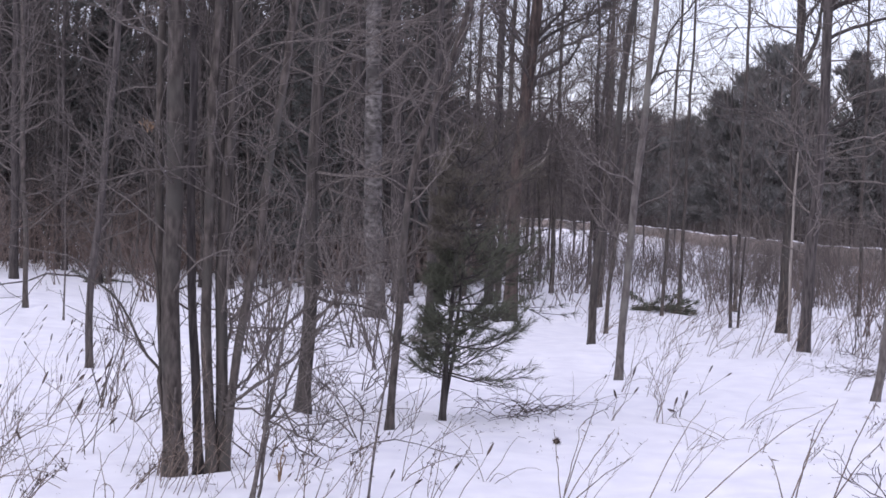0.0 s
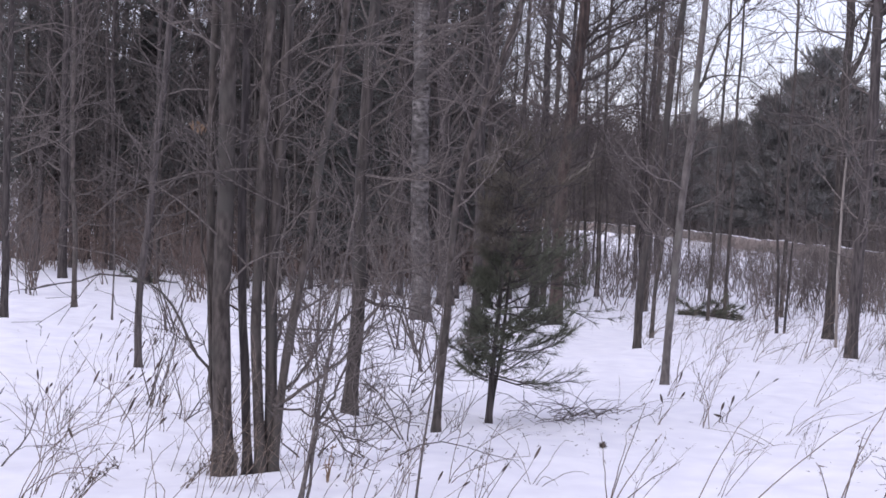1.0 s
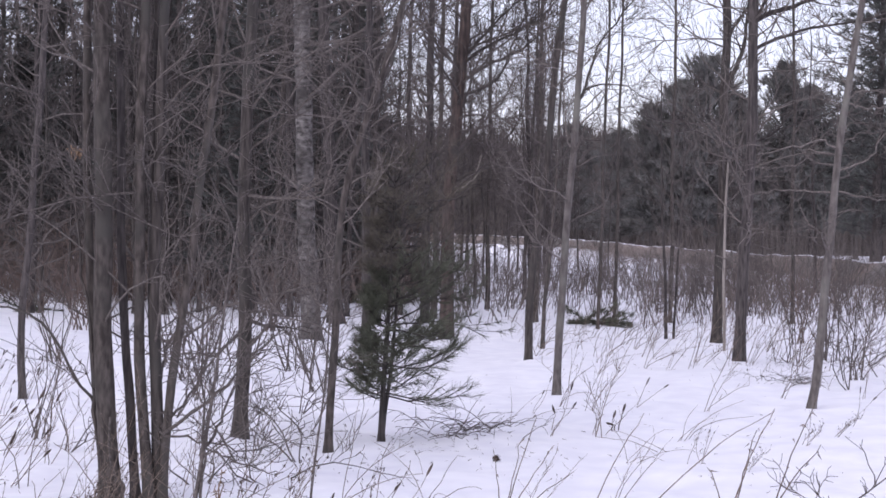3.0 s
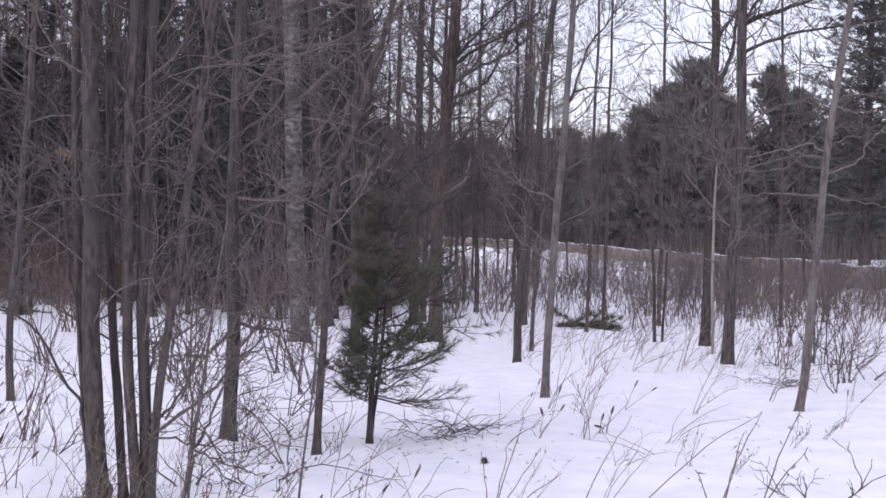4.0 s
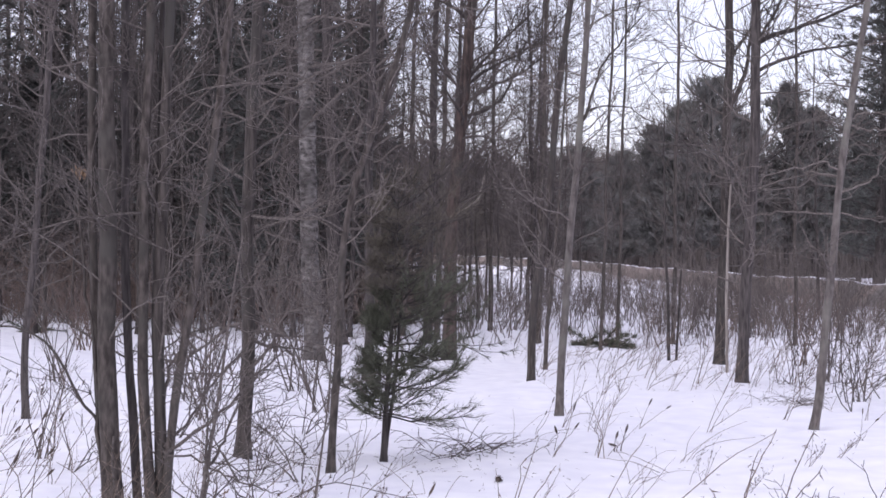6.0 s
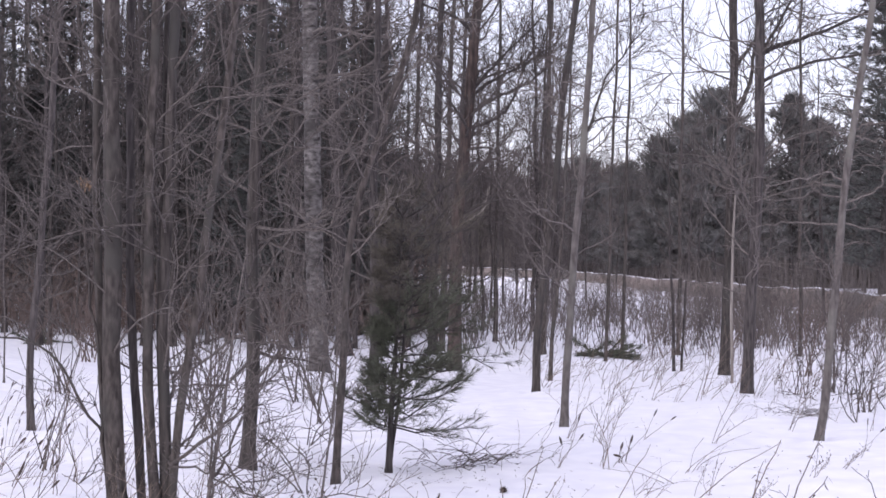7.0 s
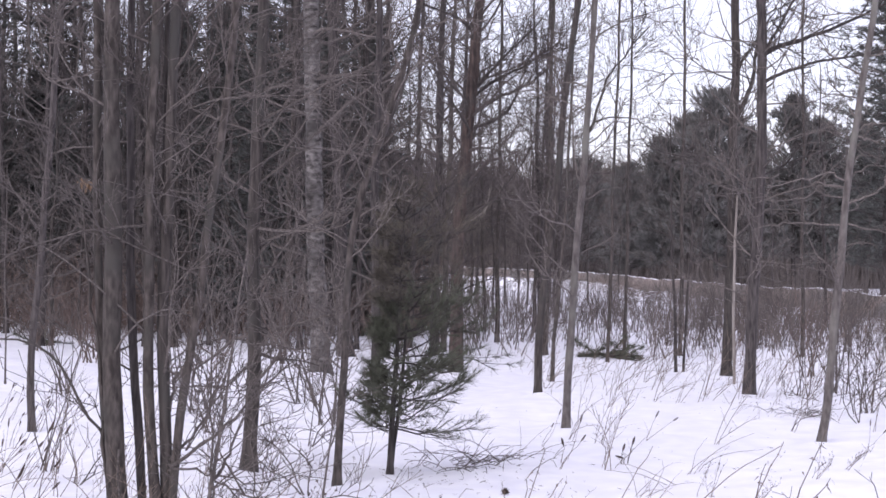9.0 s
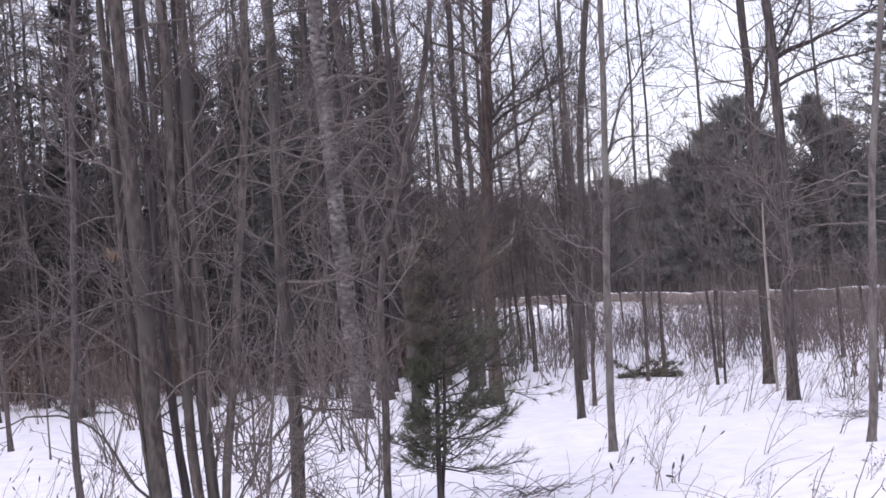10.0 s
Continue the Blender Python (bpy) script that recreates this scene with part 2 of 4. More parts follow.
def limb_along(rng, tree, points, r, twigs, bark, length=0.5, depth=1):
    """A heavy limb of given course with side twigs."""
    p = np.array(points, float)
    u = np.linspace(0, len(p) - 1, 14)
    line = np.stack([np.interp(u, np.arange(len(p)), p[:, k]) for k in range(3)], 1)
    line[1:-1] = (line[:-2] + 2 * line[1:-1] + line[2:]) / 4
    line[1:] += rng.normal(0, 0.010, line[1:].shape)
    line[:, 1] += np.linspace(0, rng.uniform(-0.25, 0.25), len(line))
    s = Shape()
    s.tube(line, np.linspace(r, r * 0.35, len(line)), 6)
    for _ in range(twigs):
        i = rng.integers(2, len(line) - 1)
        d = unit(line[i + 1] - line[i] if i + 1 < len(line) else line[i] - line[i - 1])
        grow(rng, s, line[i], d + rng.normal(0, 0.6, 3) + np.array((0, 0, 0.3)), length * rng.uniform(0.5, 1.3), r * 0.35, depth, 4)
    part("limb", s, bark, tree)


# ---- the clump of maple stems ----
rng = np.random.default_rng(7)
CX, CY = -1.83, 9.85
clump = thing("multi_stem_maple", CX, CY, float(snow_height(CX, CY)), "clump of grey-brown maple stems rising from one snowy base", "tree", "bare trees")
HOLLOWS.append((CX, CY, 0.2))
CLUMP = [
    (-0.15, 0.060, BARK, [(0.07, -0.085), (0.23, -0.099), (0.63, -0.124), (0.96, -0.135), (1.49, -0.131), (1.95, -0.137), (2.94, -0.148)]),
    (0.05, 0.030, BARK, [(0.07, -0.165), (0.61, -0.208), (1.26, -0.245), (1.49, -0.264), (2.97, -0.280)]),
    (0.0, 0.029, BARK_DARK, [(0.05, 0.033), (0.24, 0.015), (0.58, -0.003), (0.81, -0.028), (1.26, -0.043), (1.63, -0.062), (2.97, -0.062)]),
    (-0.10, 0.034, BARK, [(0.06, 0.131), (0.23, 0.110), (0.56, 0.089), (0.82, 0.074), (1.63, 0.067), (2.29, 0.077), (2.95, 0.100)]),
    (-0.05, 0.038, BARK_MID, [(0.05, 0.183), (0.36, 0.171), (0.81, 0.155), (1.27, 0.146), (1.63, 0.158), (2.13, 0.178), (2.96, 0.207)]),
    (0.08, 0.022, BARK_DARK, [(0.05, 0.150), (0.8, 0.120), (1.5, 0.112), (2.9, 0.140)]),
    (-0.10, 0.028, BARK, [(0.06, 0.208), (0.33, 0.223), (0.71, 0.264), (1.04, 0.319), (1.49, 0.383), (1.83, 0.414), (2.03, 0.453), (2.26, 0.491), (2.96, 0.560)]),
]
for sy, sr, mat, course in CLUMP:
    st = Stem(rng, sr, 9.0, 0, 0, 3.0, 0.0, 0.7, 0.010, course)
    sh = Shape()
    st.draw(sh, 12)
    sh.v = [v + np.array((0, sy, 0)) for v in sh.v]
    part("trunk", sh, mat, clump)
    for i in range(9):
        z = 0.9 + 3.6 * (i + rng.uniform(0, 1)) / 9
        a = rng.uniform(0, 2 * math.pi)
        sh = Shape()
        grow(rng, sh, st.at(z) + np.array((0, sy, 0)), (math.cos(a), math.sin(a), 0.55 + rng.normal(0, 0.25)), rng.uniform(0.5, 1.2), min(sr * 0.28, 0.010), 2, 5)
        part("limb", sh, TWIG, clump)
limb_along(rng, clump, [(-0.17, -0.1, 0.50), (-0.34, -0.12, 0.80), (-0.53, -0.12, 1.10), (-0.85, -0.1, 1.14), (-1.3, -0.1, 1.02)], 0.010, 7, BARK)
limb_along(rng, clump, [(-0.16, -0.12, 0.3), (-0.2, -0.14, 0.8), (-0.26, -0.1, 1.4), (-0.34, -0.1, 2.1)], 0.014, 8, BARK)
limb_along(rng, clump, [(0.2, -0.1, 0.36), (0.42, -0.14, 0.52), (0.66, -0.16, 0.72), (0.85, -0.16, 1.05)], 0.012, 9, TWIG)
limb_along(rng, clump, [(0.2, -0.1, 0.42), (0.36, -0.02, 0.60), (0.5, 0.04, 0.92), (0.55, 0.1, 1.25)], 0.010, 8, TWIG)
limb_along(rng, clump, [(0.18, 0.0, 0.7), (0.24, 0.05, 0.95), (0.36, 0.1, 1.2), (0.5, 0.1, 1.5)], 0.011, 8, TWIG)
limb_along(rng, clump, [(0.2, -0.14, 0.40), (0.45, -0.2, 0.36), (0.7, -0.2, 0.30), (0.95, -0.2, 0.38)], 0.007, 8, TWIG)

vine = Shape()
turn = np.linspace(0, 2.3 * math.pi, 26)
coil = np.stack([-0.03 + 0.048 * np.cos(turn), np.full(26, -0.27) + 0.01 * np.sin(turn * 2), 0.085 + 0.048 * np.sin(turn)], 1)
vine.tube(np.concatenate([[(-0.07, -0.25, 0.5), (-0.075, -0.26, 0.35), (-0.06, -0.26, 0.22), (-0.035, -0.265, 0.15)], coil, [(0.02, -0.29, 0.0), (0.025, -0.3, -0.08)]]), np.full(32, 0.007), 6)
part("vine", vine, TWIG, clump, "grey woody vine curled at the foot")

# ---- single trees of the clearing ----
hardwood(rng, "oak_tree", -1.56, 13.03, 0.058, 10, 0.030, "straight grey-brown oak with many crooked side branches", bark=BARK_MID, limbs=34, low=0.5, high=4.6, reach=1.1, rise=0.35, twigs=5,
         course=[(0.01, 0.0), (0.33, 0.016), (0.69, 0.032), (1.13, 0.038), (1.89, 0.020), (2.29, 0.036), (2.65, 0.056), (3.44, 0.087)])
sap, saps = hardwood(rng, "leaning_sapling", -0.82, 12.35, 0.031, 7, 0.007, "slim grey sapling that leans over beside the young pine", bark=BARK, limbs=22, low=0.7, high=4.6, reach=0.9, rise=0.7, twig=TWIG_PALE, taper=0.6,
         course=[(0.02, 0.0), (0.43, 0.023), (0.77, 0.042), (1.53, 0.075), (1.86, 0.107), (2.12, 0.160), (2.33, 0.218), (2.54, 0.301), (2.96, 0.449), (3.38, 0.556)])
limb_along(rng, sap, [saps.at(2.5), (0.39, 0.1, 2.75), (0.48, 0.12, 3.02), (0.55, 0.15, 3.35), (0.60, 0.15, 3.9)], 0.015, 5, BARK_DARK, 0.6)
hardwood(rng, "slim_tree", -0.93, 20.81, 0.060, 10, 0.030, "slim dark tree behind the young pine", bark=BARK_DARK, limbs=24, low=1.2, high=6, reach=1.2,
         course=[(0.0, 0.0), (0.57, 0.024), (1.42, 0.019), (2.20, 0.0), (3.12, 0.008), (3.83, 0.039), (4.54, 0.042)])
peel, peels = hardwood(rng, "peeling_tree", 0.12, 25.37, 0.105, 14, 0.048, "tall tree with peeling reddish brown bark", bark=BARK_RED, limbs=54, low=2.0, high=9, reach=2.0, rise=0.6, twigs=8, thick=0.26, taper=0.6, twig=TWIG_DARK,
                       course=[(0.02, 0.0), (0.90, 0.011), (1.77, 0.014), (2.20, 0.028), (2.64, 0.069), (3.94, 0.190), (5.23, 0.293), (6.20, 0.396)])
for way in ([(0.15, 0, 3.68), (0.51, 0, 3.81), (0.82, 0, 4.01), (0.98, 0, 4.42), (1.15, 0, 4.89)], [(0.22, 0, 4.26), (0.51, 0, 4.59), (0.85, 0, 4.94), (1.3, 0, 5.4)],
            [(0.21, 0, 4.2), (0.59, 0, 4.46), (1.11, 0, 4.72), (1.6, 0, 5.1)], [(0.16, 0, 3.85), (0.6, 0, 4.2), (1.11, 0, 4.38), (1.5, 0, 4.74)], [(0.28, 0, 5.2), (-0.1, 0, 5.5), (-0.5, 0, 5.6), (-0.9, 0, 6.1)]):
    limb_along(rng, peel, way, 0.030, 14, BARK_DARK, 0.8, 2)
limb_along(rng, peel, [peels.at(2.15), (0.30, -0.1, 2.36), (0.42, -0.12, 2.42), (0.46, -0.12, 2.55), (0.50, -0.12, 2.78)], 0.016, 2, WOOD_GREY, 0.3)
hardwood(rng, "birch_tree", -1.87, 24.41, 0.138, 14, -0.042, "old birch with pale, darkly blotched bark", bark=BARK_BIRCH, limbs=19, low=1.6, high=8, reach=1.9, rise=0.3, twigs=5, taper=0.45,
         course=[(0.0, 0.0), (0.72, -0.029), (1.39, -0.075), (2.55, -0.115), (3.38, -0.128), (4.22, -0.150), (5.05, -0.180), (6.23, -0.185)])
hardwood(rng, "dark_tree", -1.80, 29.0, 0.130, 13, -0.045, "thick dark trunk close behind the birch", bark=BARK_DARK, limbs=26, low=1.8, high=8.5, reach=1.9, rise=0.3, twigs=6)
hardwood(rng, "slim_tree", 1.11, 20.42, 0.050, 10, 0.075, "slim grey tree with a dark foot in open snow", bark=BARK_MID, limbs=18, low=1.4, high=6.5, reach=1.0, rise=0.8, taper=0.55,
         course=[(0.0, 0.0), (0.60, 0.009), (1.16, 0.040), (1.65, 0.113), (2.07, 0.187), (2.48, 0.219), (3.18, 0.277), (3.81, 0.328), (4.51, 0.434), (5.16, 0.528)])
hardwood(rng, "thin_tree", 1.45, 23.04, 0.030, 6, 0.070, "thin sapling next to a slim grey tree", bark=BARK, limbs=14, low=1.0, high=5, reach=0.8, rise=0.8,
         course=[(0.05, 0.0), (0.67, 0.027), (1.14, 0.078), (1.85, 0.144), (2.6, 0.19)])
pale, pales = hardwood(rng, "pale_tree", 1.19, 16.64, 0.041, 9, 0.062, "slim pale grey tree standing in open snow", bark=BARK_PALE, limbs=22, low=1.3, high=5.4, reach=1.0, rise=0.7, twigs=5, twig=TWIG_PALE, taper=0.6,
         course=[(0.06, 0.0), (0.61, 0.025), (1.18, 0.055), (1.52, 0.081), (2.04, 0.117), (2.66, 0.169), (2.95, 0.195), (4.03, 0.255), (4.54, 0.292)])
limb_along(rng, pale, [pales.at(2.92), (0.28, 0, 3.12), (0.36, 0, 3.48), (0.53, 0, 3.69), (0.8, 0, 4.05)], 0.016, 10, BARK_MID, 0.6, 2)
limb_along(rng, pale, [pales.at(3.0), (0.30, 0, 3.10), (0.48, 0, 3.15), (0.71, 0, 3.09), (0.88, 0, 2.98)], 0.010, 6, BARK_MID, 0.4)
r3, r3s = hardwood(rng, "forked_tree", 4.10, 24.40, 0.078, 12, 0.020, "dark-footed tree with a fork high on its trunk", bark=BARK_MID, limbs=38, low=1.4, high=8.5, reach=2.0, rise=0.45, thick=0.24, twigs=6, taper=0.5,
                     course=[(0.02, 0.0), (0.95, 0.034), (1.45, 0.055), (2.79, 0.095), (3.46, 0.081), (4.04, 0.109), (4.62, 0.130), (5.67, 0.104)])
r4, r4s = hardwood(rng, "limbed_tree", 3.77, 20.73, 0.074, 12, 0.022, "dark straight tree with one heavy side limb", bark=BARK_DARK, limbs=38, low=1.2, high=7.5, reach=1.9, rise=0.4, twigs=6, thick=0.22, twig=TWIG_PALE, taper=0.5,
                     course=[(0.01, 0.0), (0.76, 0.022), (1.47, 0.059), (2.11, 0.103), (2.82, 0.140), (3.53, 0.148), (4.59, 0.146), (5.02, 0.130)])
bent, bents = hardwood(rng, "pale_tree", 3.45, 15.32, 0.042, 8, 0.095, "pale slim tree with a bent foot in a snow hollow", bark=BARK_PALE, limbs=14, low=0.9, high=4.6, reach=0.8, rise=0.3, twigs=5, twig=TWIG_PALE, taper=0.6,
         course=[(0.0, 0.0), (0.21, 0.045), (0.68, 0.094), (1.20, 0.131), (1.52, 0.165), (2.31, 0.237), (2.67, 0.271), (2.88, 0.306), (3.83, 0.465)])
for z, way in ((2.41, [(0.34, 0, 2.51), (0.48, 0, 2.57), (0.81, 0, 2.61)]), (2.02, [(0.43, 0, 1.96), (0.62, 0, 1.95), (0.9, 0, 1.88)]), (2.88, [(0.45, 0, 2.95), (0.61, 0, 2.96), (0.85, 0, 2.91)]),
               (2.41, [(0.14, 0, 2.45), (0.05, 0, 2.50), (-0.10, 0, 2.44), (-0.33, 0, 2.38), (-0.54, 0, 2.35)]), (1.99, [(-0.01, 0, 2.02), (-0.22, 0, 2.04), (-0.43, 0, 2.01), (-0.62, 0, 1.96)]),
               (2.83, [(0.45, 0, 2.80), (0.66, 0, 2.81), (0.85, 0, 2.74)]), (3.35, [(0.24, 0, 3.46), (0.08, 0, 3.56), (-0.08, 0, 3.72)]), (2.2, [(0.41, 0, 2.26), (0.54, 0, 2.33), (0.64, 0, 2.57), (0.85, 0, 2.75)]),
               (2.35, [(-0.06, 0, 2.41), (-0.04, 0, 2.30), (-0.15, 0, 2.25), (-0.43, 0, 2.25)])):
    limb_along(rng, bent, [bents.at(z), *way], 0.0105, 5, TWIG_PALE, 0.28)
for z, r, way in ((4.26, 0.036, [(0.35, 0, 4.36), (0.67, 0, 4.45), (1.06, 0, 4.60), (1.8, 0.1, 4.95)]), (3.90, 0.024, [(0.5, 0, 4.08), (0.92, 0, 4.21), (1.49, 0, 4.28), (2.1, 0, 4.5)]),
                  (4.26, 0.026, [(0.28, 0.05, 4.49), (0.42, 0.05, 4.74), (0.7, 0.05, 5.3)]), (2.75, 0.014, [(0.5, 0, 2.92), (0.9, 0, 3.05), (1.3, 0, 3.22)]), (2.5, 0.014, [(-0.2, 0, 2.75), (-0.7, 0, 2.95), (-1.2, 0, 3.05)])):
    limb_along(rng, r4, [r4s.at(z), *way], r, 12, BARK_DARK, 0.6, 2)
limb_along(rng, r3, [r3s.at(3.75), (0.28, 0, 4.08), (0.40, 0, 4.42), (0.46, 0, 4.96), (0.55, 0, 5.8)], 0.042, 8, BARK_MID, 0.8, 2)
limb_along(rng, r3, [r3s.at(4.5), (0.30, 0, 4.75), (0.42, 0, 4.96), (0.7, 0, 5.4)], 0.026, 8, BARK_MID, 0.8, 2)
snag = thing("dead_snag", 3.98, 23.0, float(snow_height(3.98, 23.0)), "thin bare grey dead stem with a broken top", "dead tree")
s = Shape()
s.tube([(0, 0, -0.1), (-0.02, 0, 1.0), (0.0, 0, 2.0), (0.03, 0, 2.62)], [0.022, 0.02, 0.017, 0.012], 7)
part("trunk", s, WOOD_GREY, snag)

l1, l1s = hardwood(rng, "slim_tree", -3.98, 15.86, 0.038, 9, 0.047, "slim tree with a slightly curved foot in the snow", bark=BARK_DARK, limbs=24, low=0.9, high=5, reach=1.1, rise=0.4, taper=0.6,
                     course=[(0.01, 0.0), (0.37, -0.024), (0.91, 0.001), (1.45, 0.052), (1.77, 0.083), (2.31, 0.113), (2.74, 0.154), (3.82, 0.225), (4.83, 0.33)])
limb_along(rng, l1, [l1s.at(2.05), (0.3, 0, 2.25), (0.5, 0, 2.42), (0.62, 0, 2.40)], 0.009, 5, TWIG, 0.35)
leaves_hung = Shape()
at = np.array((0.52, 0.0, 2.36)) + rng.normal(0, 0.035, (16, 3))
leaves_hung.blades(at, at + np.stack([rng.normal(0, 0.03, 16), rng.normal(0, 0.03, 16), -rng.uniform(0.05, 0.11, 16)], 1), 0.05)
tagged(part("withered_leaf", leaves_hung, LEAF, l1, "cluster of withered rust-brown leaves"), kind="stuff")
hardwood(rng, "slim_tree", -7.01, 24.06, 0.042, 9, -0.038, "slim grey tree at the edge of the woods", bark=BARK, limbs=24, low=1.0, high=6, reach=1.4, rise=0.4)
hardwood(rng, "dark_tree", -9.6, 32.12, 0.088, 12, -0.02, "dark trunk at the edge of the woods", bark=BARK_DARK, limbs=26, low=1.5, high=7, reach=1.6)
hardwood(rng, "dark_tree", -7.12, 21.20, 0.056, 10, -0.009, "slim dark tree at the edge of the woods", bark=BARK_DARK, limbs=24, low=0.8, high=5.5, reach=1.3, rise=0.4)
hardwood(rng, "slim_tree", -9.9, 37.0, 0.065, 11, -0.03, "slim dark trunk at the edge of the woods", bark=BARK_DARK, limbs=22, low=1.2, high=7, reach=1.4)
for x, y, r, lean in ((4.2, 30, 0.040, 0.012), (3.3, 31, 0.034, 0.02), (1.75, 30, 0.055, 0.02), (-0.1, 31, 0.06, 0.03), (1.0, 34, 0.05, 0.01), (6.2, 29, 0.035, 0.0), (2.6, 27, 0.03, 0.03)):
    hardwood(rng, "slim_tree", x, y, r, 11, lean, "slim bare tree rising from the brush", bark=BARK, limbs=32, low=1.8, high=9, reach=1.7, rise=0.6, twigs=7)
for x, y, r, lean in ((-0.25, 29, 0.075, 0.02), (-0.75, 32, 0.05, 0.035), (-1.3, 33, 0.06, 0.01), (-1.72, 31, 0.05, 0.03), (-2.7, 30, 0.06, -0.01), (0.15, 33, 0.05, 0.03)):
    hardwood(rng, "slim_tree", x, y, r, 12, lean, "slim dark tree at the foot of the woods", bark=BARK_DARK, limbs=44, low=2.0, high=9.5, reach=1.7, rise=0.7, twigs=7, twig=TWIG_DARK, taper=0.6)
hardwood(rng, "thin_tree", -5.91, 22.08, 0.014, 3.0, 0.0, "thin young sapling standing in snow", bark=TWIG, limbs=10, low=0.3, high=2.6, reach=0.5)
hardwood(rng, "thin_tree", 3.34, 24.27, 0.026, 4.0, -0.03, "thin double stem among low brush", bark=BARK_DARK, limbs=14, low=0.5, high=3.4, reach=0.7, rise=1.2)
hardwood(rng, "thin_tree", 3.46, 24.35, 0.020, 3.6, 0.05, "thin double stem among low brush", bark=BARK_DARK, limbs=12, low=0.5, high=3.2, reach=0.7, rise=1.2)
fore, _ = hardwood(rng, "thin_tree", -1.30, 8.72, 0.013, 1.7, 0.16, "bare forked sapling in front of the maple clump", bark=TWIG, limbs=8, low=0.45, high=1.4, reach=0.5, rise=0.6, twigs=5, thick=0.5)
limb_along(rng, fore, [(0.03, 0.02, 0.0), (0.06, 0.02, 0.3), (0.08, 0.02, 0.6), (0.07, 0.02, 1.0), (0.06, 0.03, 1.5)], 0.009, 6, TWIG, 0.4)
limb_along(rng, fore, [(0.07, 0.0, 0.42), (0.16, 0.0, 0.56), (0.22, 0.02, 0.75), (0.3, 0.02, 1.0)], 0.009, 6, TWIG, 0.4)
limb_along(rng, fore, [(0.07, 0.0, 0.42), (0.2, -0.02, 0.36), (0.36, -0.02, 0.30), (0.5, -0.02, 0.28)], 0.006, 6, TWIG, 0.35)
def low_shrub(rng, x, y, size, stems=3):
    ob = thing("crooked_shrub", x, y, float(snow_height(x, y)), "low crooked shrub with arching bare twigs", "shrub", "crooked shrubs")
    for i in range(stems):
        a = rng.uniform(0, 2 * math.pi)
        sh = Shape()
        grow(rng, sh, (0.04 * math.cos(a), 0.04 * math.sin(a), -0.03), (0.9 * math.cos(a), 0.9 * math.sin(a), 0.9), size * rng.uniform(0.6, 1.2), 0.008, 2, 4.5, 0.24, 0.02)
        part("stem", sh, TWIG, ob)


for x, y, size in ((-1.12, 10.7, 0.7), (-1.36, 11.6, 0.9), (-1.75, 11.9, 0.9), (-2.75, 12.2, 0.8), (-1.2, 14.3, 1.1), (-2.3, 14.2, 1.1), (-1.3, 17.5, 1.2), (-3.3, 9.6, 0.5), (2.3, 9.3, 0.55), (4.3, 17.2, 0.8), (4.6, 18.0, 0.8), (5.1, 19.0, 0.9), (4.5, 19.6, 0.8), (5.3, 20.6, 1.0), (-0.95, 11.6, 0.6), (-1.5, 10.4, 0.6), (-1.05, 13.2, 0.8)):
    low_shrub(rng, x, y, size)
hardwood(rng, "thin_tree", -0.70, 8.95, 0.0075, 1.5, 0.09, "very thin straight sapling in the snow", bark=TWIG, limbs=7, low=0.75, high=1.4, reach=0.45, rise=0.8, twigs=3, thick=0.6)

# ---- the young white pine ----
# height, reach, lopsidedness, needles in a tuft, dull or green
WHORLS = [(0.36, 0.46, 0.45, 9, False), (0.48, 0.54, 0.35, 17, False), (0.60, 0.56, 0.50, 21, False), (0.74, 0.54, 0.70, 19, False), (0.88, 0.54, 0.75, 15, False), (1.04, 0.48, 0.75, 20, False), (1.16, 0.48, 0.75, 17, False),
          (1.32, 0.46, 0.65, 10, True), (1.48, 0.50, 0.70, 12, True), (1.64, 0.50, 0.70, 11, True), (1.80, 0.44, 0.65, 10, True), (1.96, 0.34, 0.5, 8, True)]


